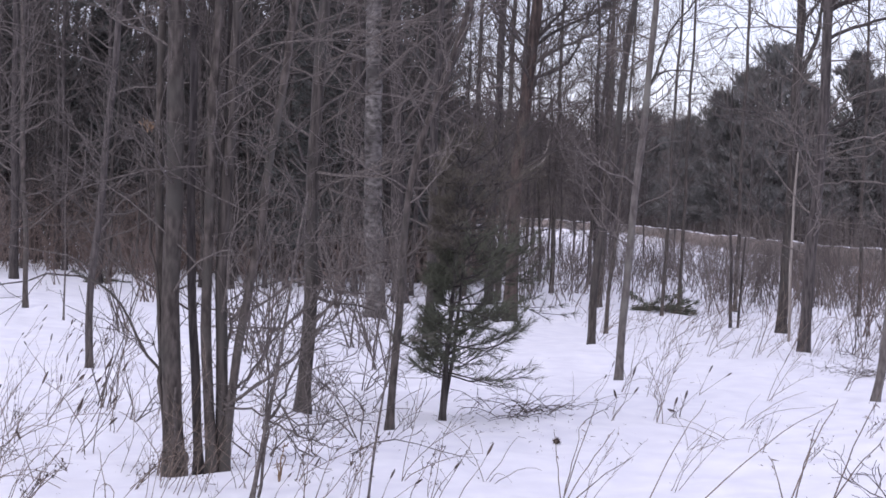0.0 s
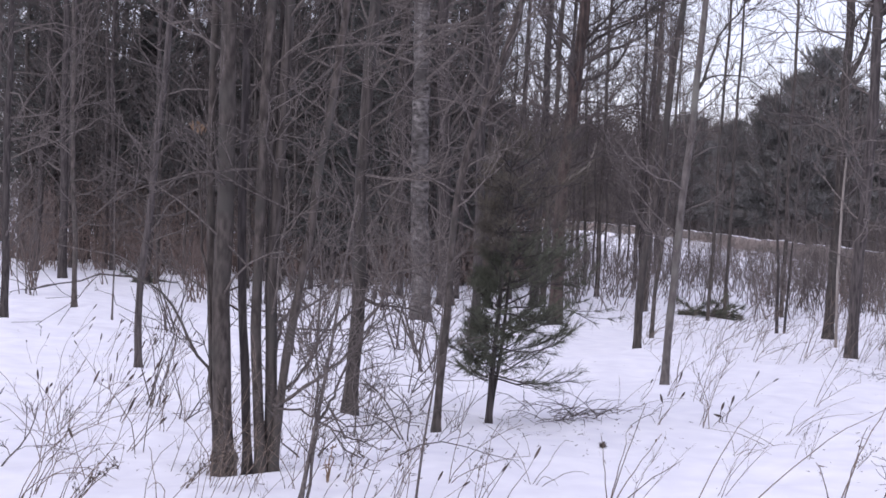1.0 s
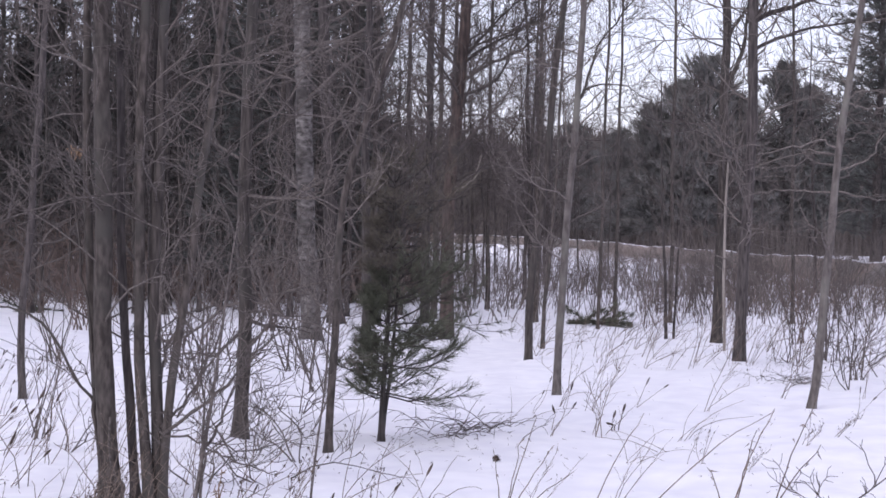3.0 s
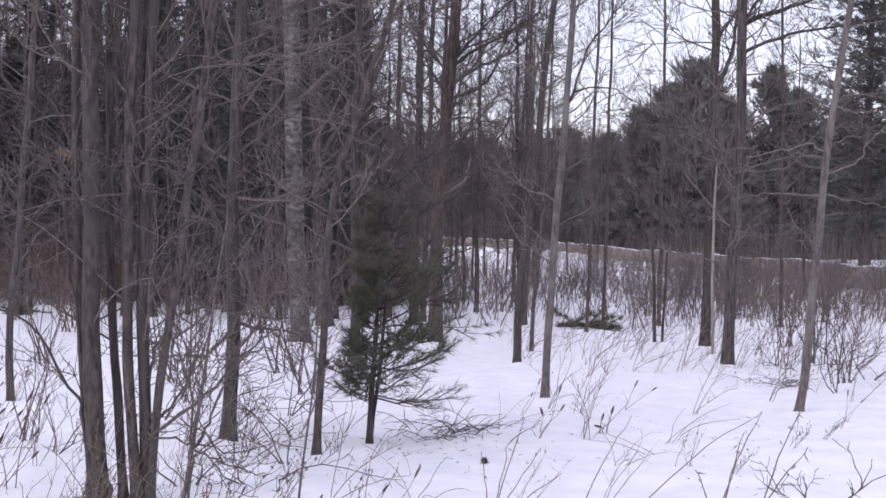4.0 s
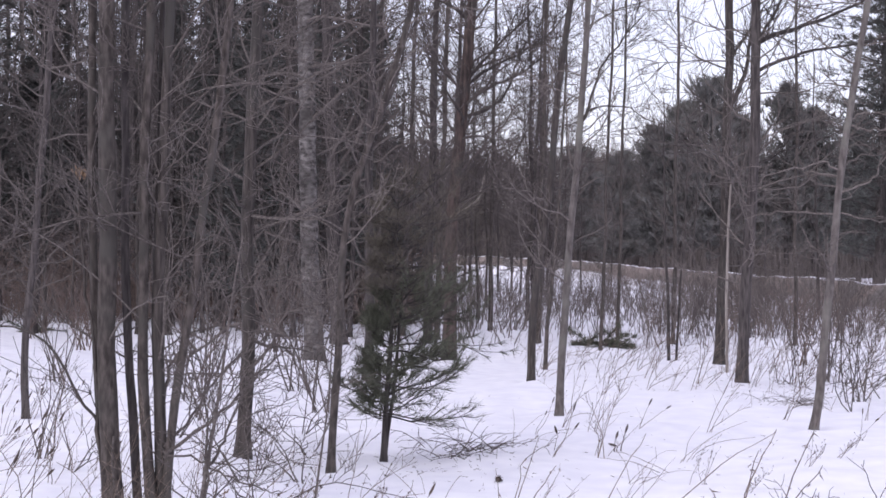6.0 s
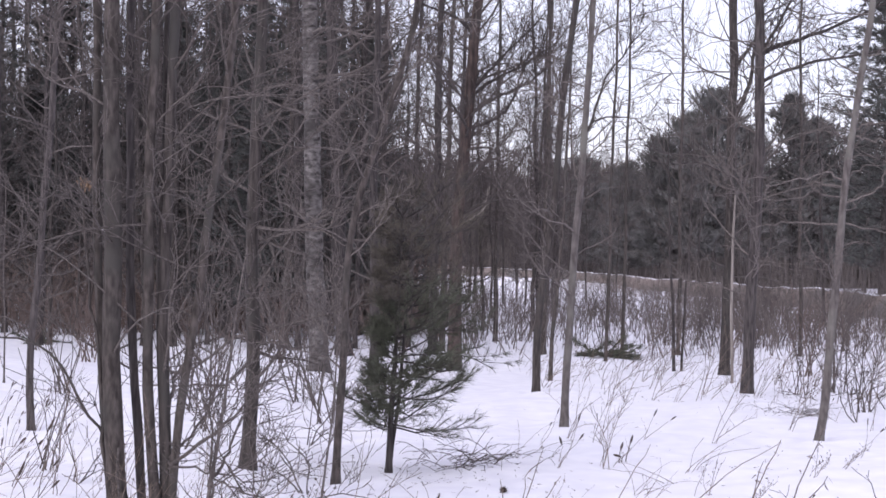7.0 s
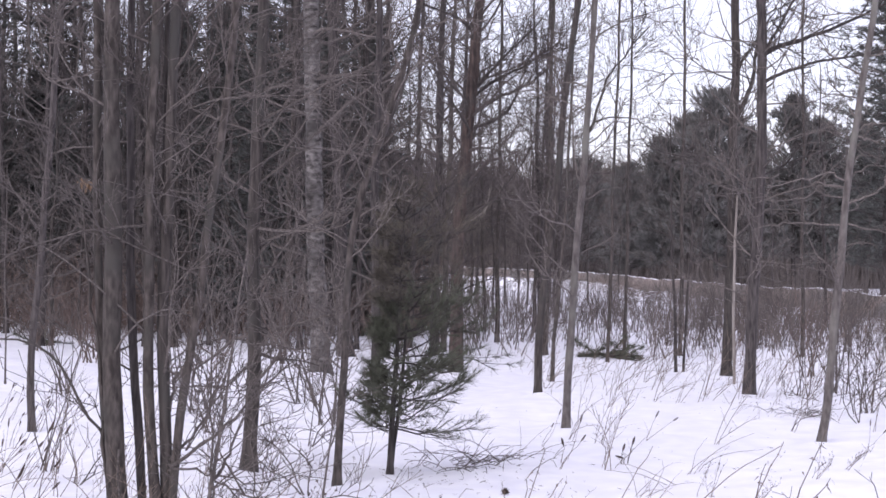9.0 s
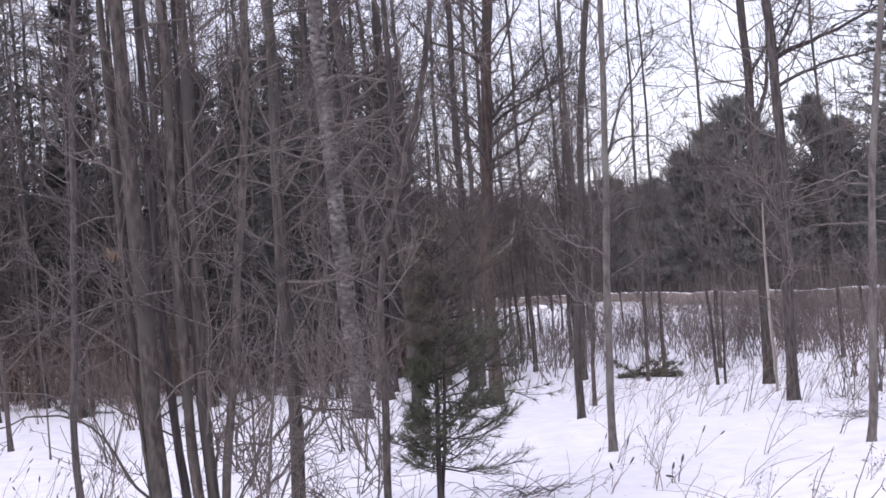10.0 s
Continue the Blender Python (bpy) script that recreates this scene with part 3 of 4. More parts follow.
def young_pine(rng, x, y, height, lean, label, second=True):
    z0 = float(snow_height(x, y))
    HOLLOWS.append((x, y, 0.03))
    ob = thing("young_pine", x, y, z0, label, "pine tree")
    stem = Stem(rng, 0.026, height, lean, 0.0, 3, 0, 0.8, 0.008)
    s = Shape()
    stem.draw(s, 9)
    part("trunk", s, BARK_DARK, ob)
    if second:
        s = Shape()
        s.tube([(0.005, 0.015, -0.05), (0.025, 0.025, 0.2), (0.07, 0.03, 0.5), (0.11, 0.04, 1.0), (0.15, 0.05, 1.5)], [0.016, 0.016, 0.015, 0.012, 0.007], 7)
        part("trunk", s, BARK_DARK, ob)
    for z, size, lop, dense, dull in WHORLS:
        for k in range(7):
            a = 2 * math.pi * (k + rng.uniform(-0.4, 0.4)) / 7 + z * 5
            long = size * rng.uniform(0.6, 1.15) * (1 + lop * math.cos(a))
            pts = sprout(rng, stem.at(z + rng.uniform(-0.04, 0.04)), (math.cos(a), math.sin(a), 0.08 + 0.22 * z / height + rng.normal(0, 0.14)), long, 6, 0.14, 0.025)
            b, f = Shape(), Shape()
            b.tube(pts, np.linspace(0.0075, 0.003, 7), 4)
            at, along = [pts[6], pts[5]], [unit(pts[6] - pts[5]), unit(pts[5] - pts[4])]
            for i in range(2, 7):
                for sgn in (-1, 1):
                    d = unit(pts[i] - pts[i - 1])
                    side = unit(np.cross(d, (0, 0, 1))) * sgn
                    tw = sprout(rng, pts[i - 1] + (pts[i] - pts[i - 1]) * rng.uniform(0, 1), d + side * rng.uniform(0.4, 1.0) + np.array((0, 0, rng.normal(0.25, 0.25))), 0.05 + long * rng.uniform(0.12, 0.30), 3, 0.14, 0.10)
                    b.tube(tw, np.linspace(0.0035, 0.002, 4), 3)
                    for j in (2, 3):
                        at.append(tw[j])
                        along.append(unit(tw[j] - tw[j - 1]))
            f.tufts(np.array(at), np.array(along), dense, 0.095, 0.0030 if dull else 0.0046, 0.85 if dull else 0.55)
            branch = part("branch", b, BARK_DARK, ob)
            part("needles", f, NEEDLE_DULL if dull else NEEDLE, branch, "dull olive pine needles" if dull else "dark green pine needles")
    return ob


rng = np.random.default_rng(21)
young_pine(rng, -0.44, 12.85, 2.15, 0.045, "young white pine with dark green needles in snow")

seedling = thing("pine_seedling", 2.74, 28.6, float(snow_height(2.74, 28.6)), "low pine seedling half buried in snow", "pine tree")
for k in range(15):
    a = rng.uniform(0, 6.28)
    pts = sprout(rng, (rng.normal(0, 0.12), rng.normal(0, 0.1), 0.03), (math.cos(a), math.sin(a) * 0.5, rng.uniform(0.05, 0.5)), rng.uniform(0.25, 0.65), 4, 0.15, -0.04)
    b, f = Shape(), Shape()
    b.tube(pts, np.linspace(0.012, 0.004, 5), 4)
    f.tufts(np.repeat(pts[1:], 3, 0), np.repeat(np.diff(pts, axis=0) / 0.15, 3, 0), 20, 0.13, 0.010, 0.6)
    part("needles", f, NEEDLE, part("branch", b, BARK_DARK, seedling))

second = copy_thing(seedling, pose(-7.9, 32.0, float(snow_height(-7.9, 32.0)), 0, 0, 70))
second.scale = (0.8, 0.8, 0.8)

pile = thing("brush_pile", 0.17, 13.1, float(snow_height(0.17, 13.1)), "heap of fallen dark brown twigs on the snow", "brush")
for k in range(34):
    a = rng.normal(0, 0.7) + (0 if k % 3 else math.pi)
    s = Shape()
    grow(rng, s, (rng.normal(-0.05, 0.16), rng.normal(0, 0.2), 0.02), (math.cos(a), math.sin(a), rng.uniform(0.3, 1.2)), rng.uniform(0.2, 0.46), 0.0042, 1, 3, 0.14, -0.16)
    tagged(part("twig", s, TWIG, pile), kind="stuff")


small_pile = copy_thing(pile, pose(3.85, 17.8, float(snow_height(3.85, 17.8)), 0, 0, 20))
small_pile.scale = (0.85, 0.85, 0.7)

# ---- the woods behind: a few grown forms, set out many times ----
def wood_form(rng, height, r, bark, low, limbs, reach, label, twigs=5):
    ob = thing("forest_tree", 0, 0, 0, label, "tree", "bare trees of the woods")
    stem = Stem(rng, r, height, rng.normal(0, 0.02), 0, 3, 0, 0.8, 0.03)
    s, c = Shape(), Shape()
    stem.draw(s, 7, 0.5)
    part("trunk", s, bark, ob)
    for i in range(limbs):
        z = low + (height - low) * (i + rng.uniform(0, 1)) / limbs
        a = rng.uniform(0, 6.28)
        grow(rng, c, stem.at(z), (math.cos(a), math.sin(a), 0.55 + rng.normal(0, 0.3)), reach * rng.uniform(0.5, 1.3) * (1 - 0.5 * z / height),
             min(0.3 * stem.radius(z), 0.022), 2, twigs, 0.24, 0.06, 0.0045, 4, True)
    part("crown", c, TWIG_DARK, ob)
    return ob


def conifer_form(rng, height, spread, low, label, name="conifer", rounded=False, blade=0.030, long=0.26, count=4):
    ob = thing(name, 0, 0, 0, label, "pine tree", "dark conifers of the woods")
    stem = Stem(rng, 0.012 * height + 0.02, height, 0, 0, 3, 0, 0.9, 0.02)
    s, c = Shape(), Shape()
    stem.draw(s, 7, 0.6)
    part("trunk", s, BARK_DARK, ob)
    z, at, along = low, [], []
    while z < height:
        u = (z - low) / (height - low)
        size = spread * (max(0.0, 1 - u ** 2.6) ** 0.8 * rng.uniform(0.75, 1.1) + 0.10 if rounded else min(1.0, 1.25 * (1 - z / height) + 0.08))
        for k in range(7):
            a = rng.uniform(0, 6.28)
            pts = sprout(rng, stem.at(z + rng.uniform(-0.15, 0.15)), (math.cos(a), math.sin(a), 0.12 + 0.5 * rounded * u), size * rng.uniform(0.5, 1.2), 5, 0.12, 0.02)
            c.tube(pts, np.linspace(0.022, 0.006, 6), 3)
            for i in range(1, 6):
                for _ in range(3):
                    at.append(pts[i] + rng.normal(0, 0.13 + 0.1 * rounded, 3) * (1, 1, 0.5))
                    along.append(unit(pts[i] - pts[i - 1]) + np.array((0, 0, 0.25 + 0.3 * rounded)))
        z += rng.uniform(0.28, 0.45)
    part("crown", c, BARK_DARK, ob)
    f = Shape()
    f.tufts(np.array(at), np.array(along), count, long, blade, 0.55)
    part("needles", f, NEEDLE_HAZE if rounded else NEEDLE_FAR, ob)
    return ob


def place(forms, rng, x, y, size):
    ob = forms[rng.integers(len(forms))]
    m = pose(x, y, float(snow_height(x, y)) if y < 60 else -0.05, rng.normal(0, 1.2), rng.normal(0, 1.2), rng.uniform(0, 360))
    c = copy_thing(ob, m)
    c.scale = (size, size, size)
    return c


rng = np.random.default_rng(5)
bare = [wood_form(rng, 11, 0.075, BARK_DARK, 1.0, 40, 2.0, "dark bare tree in the woods", 5), wood_form(rng, 12, 0.085, BARK_MID, 1.4, 40, 2.1, "grey bare tree in the woods", 5),
        wood_form(rng, 8, 0.042, BARK_MID, 0.7, 40, 1.5, "slim grey bare tree in the woods"), wood_form(rng, 9, 0.06, BARK_DARK, 0.8, 40, 1.6, "slim dark bare tree in the woods")]
dark = [conifer_form(rng, 9, 1.7, 1.3, "dark green conifer in the woods"), conifer_form(rng, 8, 1.5, 0.9, "dark green conifer with low boughs in the woods"),
        conifer_form(rng, 11, 2.0, 2.4, "tall dark conifer in the woods")]
broad = conifer_form(rng, 16, 3.0, 1.6, "tall broad dark pine at the edge of the field", blade=0.028, long=0.26, count=10)
for i in range(72):
    y = 31 + 28 * rng.uniform() ** 1.1
    x = rng.uniform(-0.34, -0.02) * y - 0.5
    place(bare, rng, x, y, rng.uniform(0.75, 1.15))
for i in range(34):
    y = rng.uniform(38, 60)
    x = rng.uniform(-0.36, -0.045) * y
    place(dark, rng, x, y, rng.uniform(0.6, 0.9))
for i in range(38):
    y = rng.uniform(38, 80)
    x = rng.uniform(-0.06, 0.085) * y
    place(bare[2:], rng, x, y, rng.uniform(0.8, 1.2))
for i in range(15):
    y = rng.uniform(62, 76)
    x = (-0.36 + 0.30 * (i + rng.uniform(0, 1)) / 15) * y
    place(dark, rng, x, y, rng.uniform(0.75, 1.05))
for i in range(30):
    y = rng.uniform(40, 62)
    x = (-0.35 + 0.31 * (i + rng.uniform(0, 1)) / 30) * y
    place(bare[:2], rng, x, y, rng.uniform(1.15, 1.5))
for i in range(14):
    y = rng.uniform(40, 85)
    x = rng.uniform(0.10, 0.32) * y
    place(bare[2:], rng, x, y, rng.uniform(0.6, 1.0))
for x, y, size in ((-3.6, 32, 0.75), (-2.6, 36, 0.85), (-4.7, 35, 0.85), (-1.4, 38, 0.9), (-5.0, 39, 0.9), (-4.0, 41, 0.95), (-6.1, 38, 0.8)):
    place(dark[:2], rng, x, y, size)
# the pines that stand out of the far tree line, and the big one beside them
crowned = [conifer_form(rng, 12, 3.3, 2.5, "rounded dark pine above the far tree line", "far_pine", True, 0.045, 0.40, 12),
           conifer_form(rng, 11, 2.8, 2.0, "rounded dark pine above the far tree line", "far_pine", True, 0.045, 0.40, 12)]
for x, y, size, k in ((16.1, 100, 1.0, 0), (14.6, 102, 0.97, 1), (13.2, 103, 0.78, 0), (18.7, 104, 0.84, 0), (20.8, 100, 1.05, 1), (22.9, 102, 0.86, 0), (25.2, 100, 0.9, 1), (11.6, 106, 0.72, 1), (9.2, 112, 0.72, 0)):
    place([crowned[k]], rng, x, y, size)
for x, y, size in ((15.3, 58, 1.0), (17.6, 61, 1.0), (20.2, 64, 0.95), (-12.6, 44, 0.85), (-11.0, 47, 0.8), (-6.7, 48, 0.60), (-8.9, 56, 0.62)):
    place([broad], rng, x, y, size)
for ob in bare + dark + crowned + [broad]:
    for o in (*ob.children_recursive, ob):
        bpy.data.objects.remove(o)

# far woods: a few grown crowns, many times over, in one sheet of trees
kinds = []
for k in range(8):
    f = Shape()
    h = 10.0
    st = Stem(rng, 0.09, h, rng.normal(0, 0.02), 0, 3, 0, 0.8, 0.05)
    zs = np.linspace(-0.3, h, 7)
    f.tube([st.at(z) for z in zs], [st.radius(z) for z in zs], 4)
    for j in range(60):
        z = h * rng.uniform(0.06, 0.98)
        a = rng.uniform(0, 6.28)
        pts = sprout(rng, st.at(z), (math.cos(a), math.sin(a), 0.8), rng.uniform(0.8, 2.4) * (1.15 - 0.6 * z / h), 3, 0.2, 0.08)
        f.blades(pts[:-1], pts[1:] + (pts[1:] - pts[:-1]) * 0.3, 0.07)
        at = np.repeat(pts[1:], 4, 0)
        f.blades(at, at + rng.normal(0, 0.45, at.shape) + np.array((0, 0, 0.4)), 0.055)
    kinds.append((np.concatenate(f.v), np.concatenate(f.q), np.concatenate(f.t)))
V, Q, F, total = [], [], [], 0
for i in range(480):
    y = rng.uniform(117, 165)
    x = rng.uniform(-0.08, 0.36) * y
    v, q, t = kinds[rng.integers(8)]
    a, size = rng.uniform(0, 6.28), y / 140 * rng.uniform(0.78, 1.03)
    rot = np.array(((math.cos(a), math.sin(a), 0), (-math.sin(a), math.cos(a), 0), (0, 0, 1)))
    V.append(v @ rot * size + np.array((x, y, 0)))
    Q.append(q + total)
    F.append(t + total)
    total += len(v)
n = 14000
p = np.stack([rng.uniform(-14, 40, n), rng.uniform(115, 127, n), np.full(n, -0.1)], 1)
under = Shape()
under.blades(p, p + np.stack([rng.normal(0, 0.4, n), rng.normal(0, 0.3, n), rng.uniform(1.2, 4.0, n)], 1), 0.11)
V.append(under.v[0])
F.append(under.t[0] + total)
far_ob = new("far_woods", fill("far_woods", np.concatenate(V), np.concatenate(Q), np.concatenate(F)))
# pale twig colour stands in for the haze over the distant trees
far_ob.data.materials.append(TWIG_PALE)
tagged(far_ob, "grey-brown bare woods beyond the snowy field", "woods", kind="stuff")

# ---- the brush between the clearing and the embankment ----
def shrub_form(rng, stems, height, mat, label):
    ob = thing("shrub", 0, 0, 0, label, "shrub", "bare shrubs")
    for i in range(stems):
        s = Shape()
        a = rng.uniform(0, 6.28)
        grow(rng, s, (rng.normal(0, 0.12), rng.normal(0, 0.12), -0.05), (0.28 * math.cos(a), 0.28 * math.sin(a), 1), height * rng.uniform(0.55, 1.1), rng.uniform(0.010, 0.020), 2, 4, 0.11, 0.05, 0.003, 5, True)
        part("stem", s, mat, ob)
    return ob


rng = np.random.default_rng(11)
shrubs = [shrub_form(rng, 7, 1.9, TWIG, "bare dark brown shrub in snow"), shrub_form(rng, 6, 1.5, TWIG_RED, "bare reddish brown shrub in snow"),
          shrub_form(rng, 8, 2.4, TWIG, "tall bare grey shrub in snow"), shrub_form(rng, 5, 1.1, TWIG_RED, "low bare brown shrub in snow")]
for i in range(75):
    y = 27 + 24 * rng.uniform() ** 1.1
    x = rng.uniform(0.015, 0.33) * y
    if abs(x - 2.74 * y / 29) < 0.9 and y < 31:
        continue
    place(shrubs, rng, x, y, rng.uniform(0.45, 0.78))
for i in range(48):
    y = rng.uniform(30, 45)
    x = rng.uniform(0.12, 0.30) * y
    place(shrubs, rng, x, y, rng.uniform(0.4, 0.62))
for i in range(60):
    y = rng.uniform(26, 44)
    x = rng.uniform(-0.34, 0.0) * y
    place(shrubs, rng, x, y, rng.uniform(0.6, 1.0))
for x, y, size in ((-2.6, 17.5, 0.6), (-2.2, 15.5, 0.55), (-3.1, 13.0, 0.5), (-1.2, 16.5, 0.6), (-2.9, 20.5, 0.8), (-1.6, 19, 0.7), (-4.9, 21, 0.8), (4.6, 18.2, 0.55), (5.0, 21.5, 0.7), (4.3, 20.5, 0.5), (5.2, 24, 0.8)):
    place(shrubs, rng, x, y, size)
for ob in shrubs:
    for o in (*ob.children_recursive, ob):
        bpy.data.objects.remove(o)

brush = Shape()
for i in range(1500):
    y = 28 + 26 * rng.uniform() ** 0.85
    x = (0.005 + 0.33 * rng.uniform() ** 0.85) * y
    if noise.noise((x * 0.55, y * 0.3, 3.0)) + 0.25 * min(1.0, x / y / 0.2) < rng.uniform(-0.15, 0.35):
        continue
    if abs(x - 2.74 * y / 29) < 0.8 and y < 30.5:
        continue
    h = rng.uniform(0.4, 1.2)
    pts = sprout(rng, (x, y, -0.05), (rng.normal(0.12, 0.3), rng.normal(0, 0.25), 1), h, 4, 0.12, 0.0)
    brush.tube(pts, np.linspace(rng.uniform(0.004, 0.010), 0.003, 5), 3)
    for k in range(2):
        p = pts[rng.integers(1, 4)]
        q = p + unit(rng.normal(0, 0.6, 3) + np.array((0, 0, 0.9))) * rng.uniform(0.2, 0.5)
        brush.blades(p[None], q[None], 0.010)
for i in range(800):
    y = rng.uniform(28.5, 52)
    x = rng.uniform(0.0, 0.24) * y
    if (abs(x - 2.74 * y / 29) < 0.8 and y < 30.5) or noise.noise((x * 0.8, y * 0.4, 9.0)) < rng.uniform(-0.5, 0.15):
        continue
    pts = sprout(rng, (x, y, -0.05), (rng.normal(0.05, 0.30), rng.normal(0, 0.3), 1), rng.uniform(0.6, 1.7), 5, 0.17, 0.02)
    brush.tube(pts, np.linspace(rng.uniform(0.006, 0.013), 0.003, 6), 4)
    for k in range(6):
        p = pts[rng.integers(2, 5)]
        q = p + unit(rng.normal(0, 0.6, 3) + np.array((0, 0, 0.9))) * rng.uniform(0.2, 0.6)
        brush.blades(p[None], q[None], 0.012)
# the dense reddish thicket at the foot of the woods
thicket = Shape()
for i in range(2600):
    y = rng.uniform(36, 47)
    x = (-0.34 + 0.34 * rng.uniform() ** 0.7) * y
    if noise.noise((x * 0.3, y * 0.25, 5.0)) < rng.uniform(-0.6, 0.1):
        continue
    pts = sprout(rng, (x, y, -0.05), (rng.normal(0, 0.35), rng.normal(0, 0.25), 1), rng.uniform(0.8, 2.6), 5, 0.16, 0.0)
    thicket.tube(pts, np.linspace(rng.uniform(0.006, 0.014), 0.004, 6), 3)
    for k in range(6):
        p = pts[rng.integers(1, 6)]
        q = p + unit(rng.normal(0, 0.8, 3) + np.array((0, 0, 0.5))) * rng.uniform(0.25, 0.7)
        thicket.blades(p[None], q[None], 0.014)
thicket_ob = new("thicket", thicket.mesh("thicket"))
thicket_ob.data.materials.append(TWIG_RED)
tagged(thicket_ob, "dense reddish brown thicket under the bare trees", "brush", kind="stuff")
brush_ob = new("brush_stems", brush.mesh("brush_stems"))
brush_ob.data.materials.append(TWIG_PALE)
tagged(brush_ob, "dense thin brown brush stems standing in snow", "brush", kind="stuff")

# ---- the snow-topped embankment ----
line = np.array(((13.5, 18, 0.88), (11.2, 41, 0.90), (10.5, 92, 0.90), (11.2, 105, 0.92), (8.0, 110, 1.17), (-3.0, 112, 1.52)))
u = np.linspace(0, 5, 160)
mid = np.stack([np.interp(u, np.arange(6), line[:, k]) for k in range(3)], 1)
mid[:, 2] += 0.03 * np.sin(u * 23) + 0.03 * np.sin(u * 71)
out = np.gradient(mid, axis=0)
out = np.stack([out[:, 1], -out[:, 0]], 1)
out /= np.linalg.norm(out, axis=1, keepdims=True)
def sweep(name, prof, mat, label):
    k = len(mid)
    vs = np.concatenate([np.c_[mid[:, :2] + out * o, mid[:, 2] + d] for o, d in prof])
    qs = [(j * k + i, j * k + i + 1, (j + 1) * k + i + 1, (j + 1) * k + i) for j in range(len(prof) - 1) for i in range(k - 1)]
    ob = new(name, fill(name, vs, qs))
    ob.data.materials.append(mat)
    return tagged(ob, label, "embankment", kind="structure")


sweep("embankment", ((-0.62, -0.62), (-0.12, -0.03), (0.12, -0.03), (0.8, -0.9), (3.0, -1.7)), GRASSY, "low embankment overgrown with brown dry grass")
sweep("snow_bank", ((-2.2, -1.75), (-1.2, -1.12), (-0.60, -0.58)), SNOW, "snow drifted against the foot of the embankment")
sweep("snow_cap", ((-0.14, -0.07), (-0.07, -0.01), (0.0, 0.0), (0.08, -0.02), (0.16, -0.10)), SNOW, "thin line of snow along the embankment top")
grass = Shape()
n = 30000
t = np.where(rng.uniform(0, 1, n) < 0.75, rng.uniform(0.4, 2.0, n), rng.uniform(2.0, 4.2, n))
c = np.stack([np.interp(t, u, mid[:, j]) for j in range(3)], 1)
o = np.stack([np.interp(t, u, out[:, j]) for j in range(2)], 1)
side = -0.10 - 1.5 * rng.uniform(0, 1, n) ** 1.5
p = np.stack([c[:, 0] + o[:, 0] * side, c[:, 1] + o[:, 1] * side, c[:, 2] + 0.06 + side * 1.05], 1)
length = rng.uniform(0.15, 0.55, n) * np.minimum(1.0, 0.35 - side)
grass.blades(p - (0, 0, 0.12), p + np.stack([rng.normal(0, 0.09, n), rng.normal(0, 0.09, n), length - 0.12], 1), 0.022)
gob = new("dry_grass", grass.mesh("dry_grass"))
gob.data.materials.append(GRASSY)
tagged(gob, "dry brown grass along the embankment", "grass", kind="stuff")


# ---- weeds in the snow ----
def weed_form(rng, kind):
    """tall: bent leafless stalk with twigs; spike: stalk with a dark seed spike; tuft: stalks with withered heads; arc: bent grass."""
    names = {"tall": "dry_weed", "spike": "spiked_weed", "tuft": "withered_weed", "arc": "bent_grass"}
    labels = {"tall": "dry brown weed stalk leaning in snow", "spike": "dry stalk with a dark narrow seed spike", "tuft": "withered weed with clustered brown heads", "arc": "bent dry grass blades over snow"}
    ob = thing(names[kind], 0, 0, 0, labels[kind], "weed", "winter weeds")
    n = {"tall": 3, "spike": 2, "tuft": 4, "arc": 4}[kind]
    for i in range(n):
        s, h, w = Shape(), Shape(), Shape()
        length = {"tall": 0.75, "spike": 0.38, "tuft": 0.42, "arc": 0.7}[kind] * rng.uniform(0.6, 1.25)
        way = (rng.normal(0.45, 0.25), rng.normal(0, 0.3), 1.0)
        pts = sprout(rng, (rng.normal(0, 0.05), rng.normal(0, 0.05), -0.03), way, length, 6, 0.12, -0.16 if kind == "arc" else -0.01)
        s.tube(pts, np.linspace(0.0034, 0.0015, 7), 4)
        if kind in ("tall", "tuft"):
            for j in range(6):
                p = pts[rng.integers(2, 7)]
                tw = sprout(rng, p, np.array((rng.normal(0.2, 0.6), rng.normal(0, 0.6), 0.9)), length * rng.uniform(0.12, 0.3), 3, 0.15, 0.05)
                w.tube(tw, np.linspace(0.0018, 0.0012, 4), 3)
                if kind == "tuft" or j < 1:
                    h.tufts(tw[-1:], np.array([(0, 0, 1.0)]), 8, 0.012, 0.006, 0.9)
        if kind == "tuft":
            h.tufts(pts[-2:], np.array([(0, 0, 1.0)] * 2), 12, 0.018, 0.007, 0.9)
        stalk = part("stalk", s, STRAW, ob)
        if w.n:
            tagged(part("side_twig", w, STRAW, stalk), kind="stuff")
        if kind == "spike":
            d = unit(pts[-1] - pts[-2])
            L = rng.uniform(0.05, 0.085)
            h.tube([pts[-1] + d * L * q for q in (-0.1, 0.15, 0.5, 0.85, 1.0)], (0.002, 0.0065, 0.0075, 0.005, 0.001), 6)
        if h.n:
            tagged(part("seed_head", h, SEED, stalk, "dark brown seed head"), kind="" if kind == "spike" else "stuff")
    return ob


rng = np.random.default_rng(33)
forms = {kind: [weed_form(rng, kind) for _ in range(4)] for kind in ("tall", "spike", "tuft", "arc")}


def sow(kinds, count, x0, x1, y0, y1, lo=0.7, hi=1.2):
    for _ in range(count):
        y = y0 + (y1 - y0) * rng.uniform() ** 1.3
        x = rng.uniform(x0, x1) * y
        f = forms[kinds[rng.integers(len(kinds))]]
        size = rng.uniform(lo, hi)
        c = copy_thing(f[rng.integers(4)], pose(x, y, float(snow_height(x, y)), 0, 0, rng.normal(0, 35)))
        c.scale = (size, size, size)


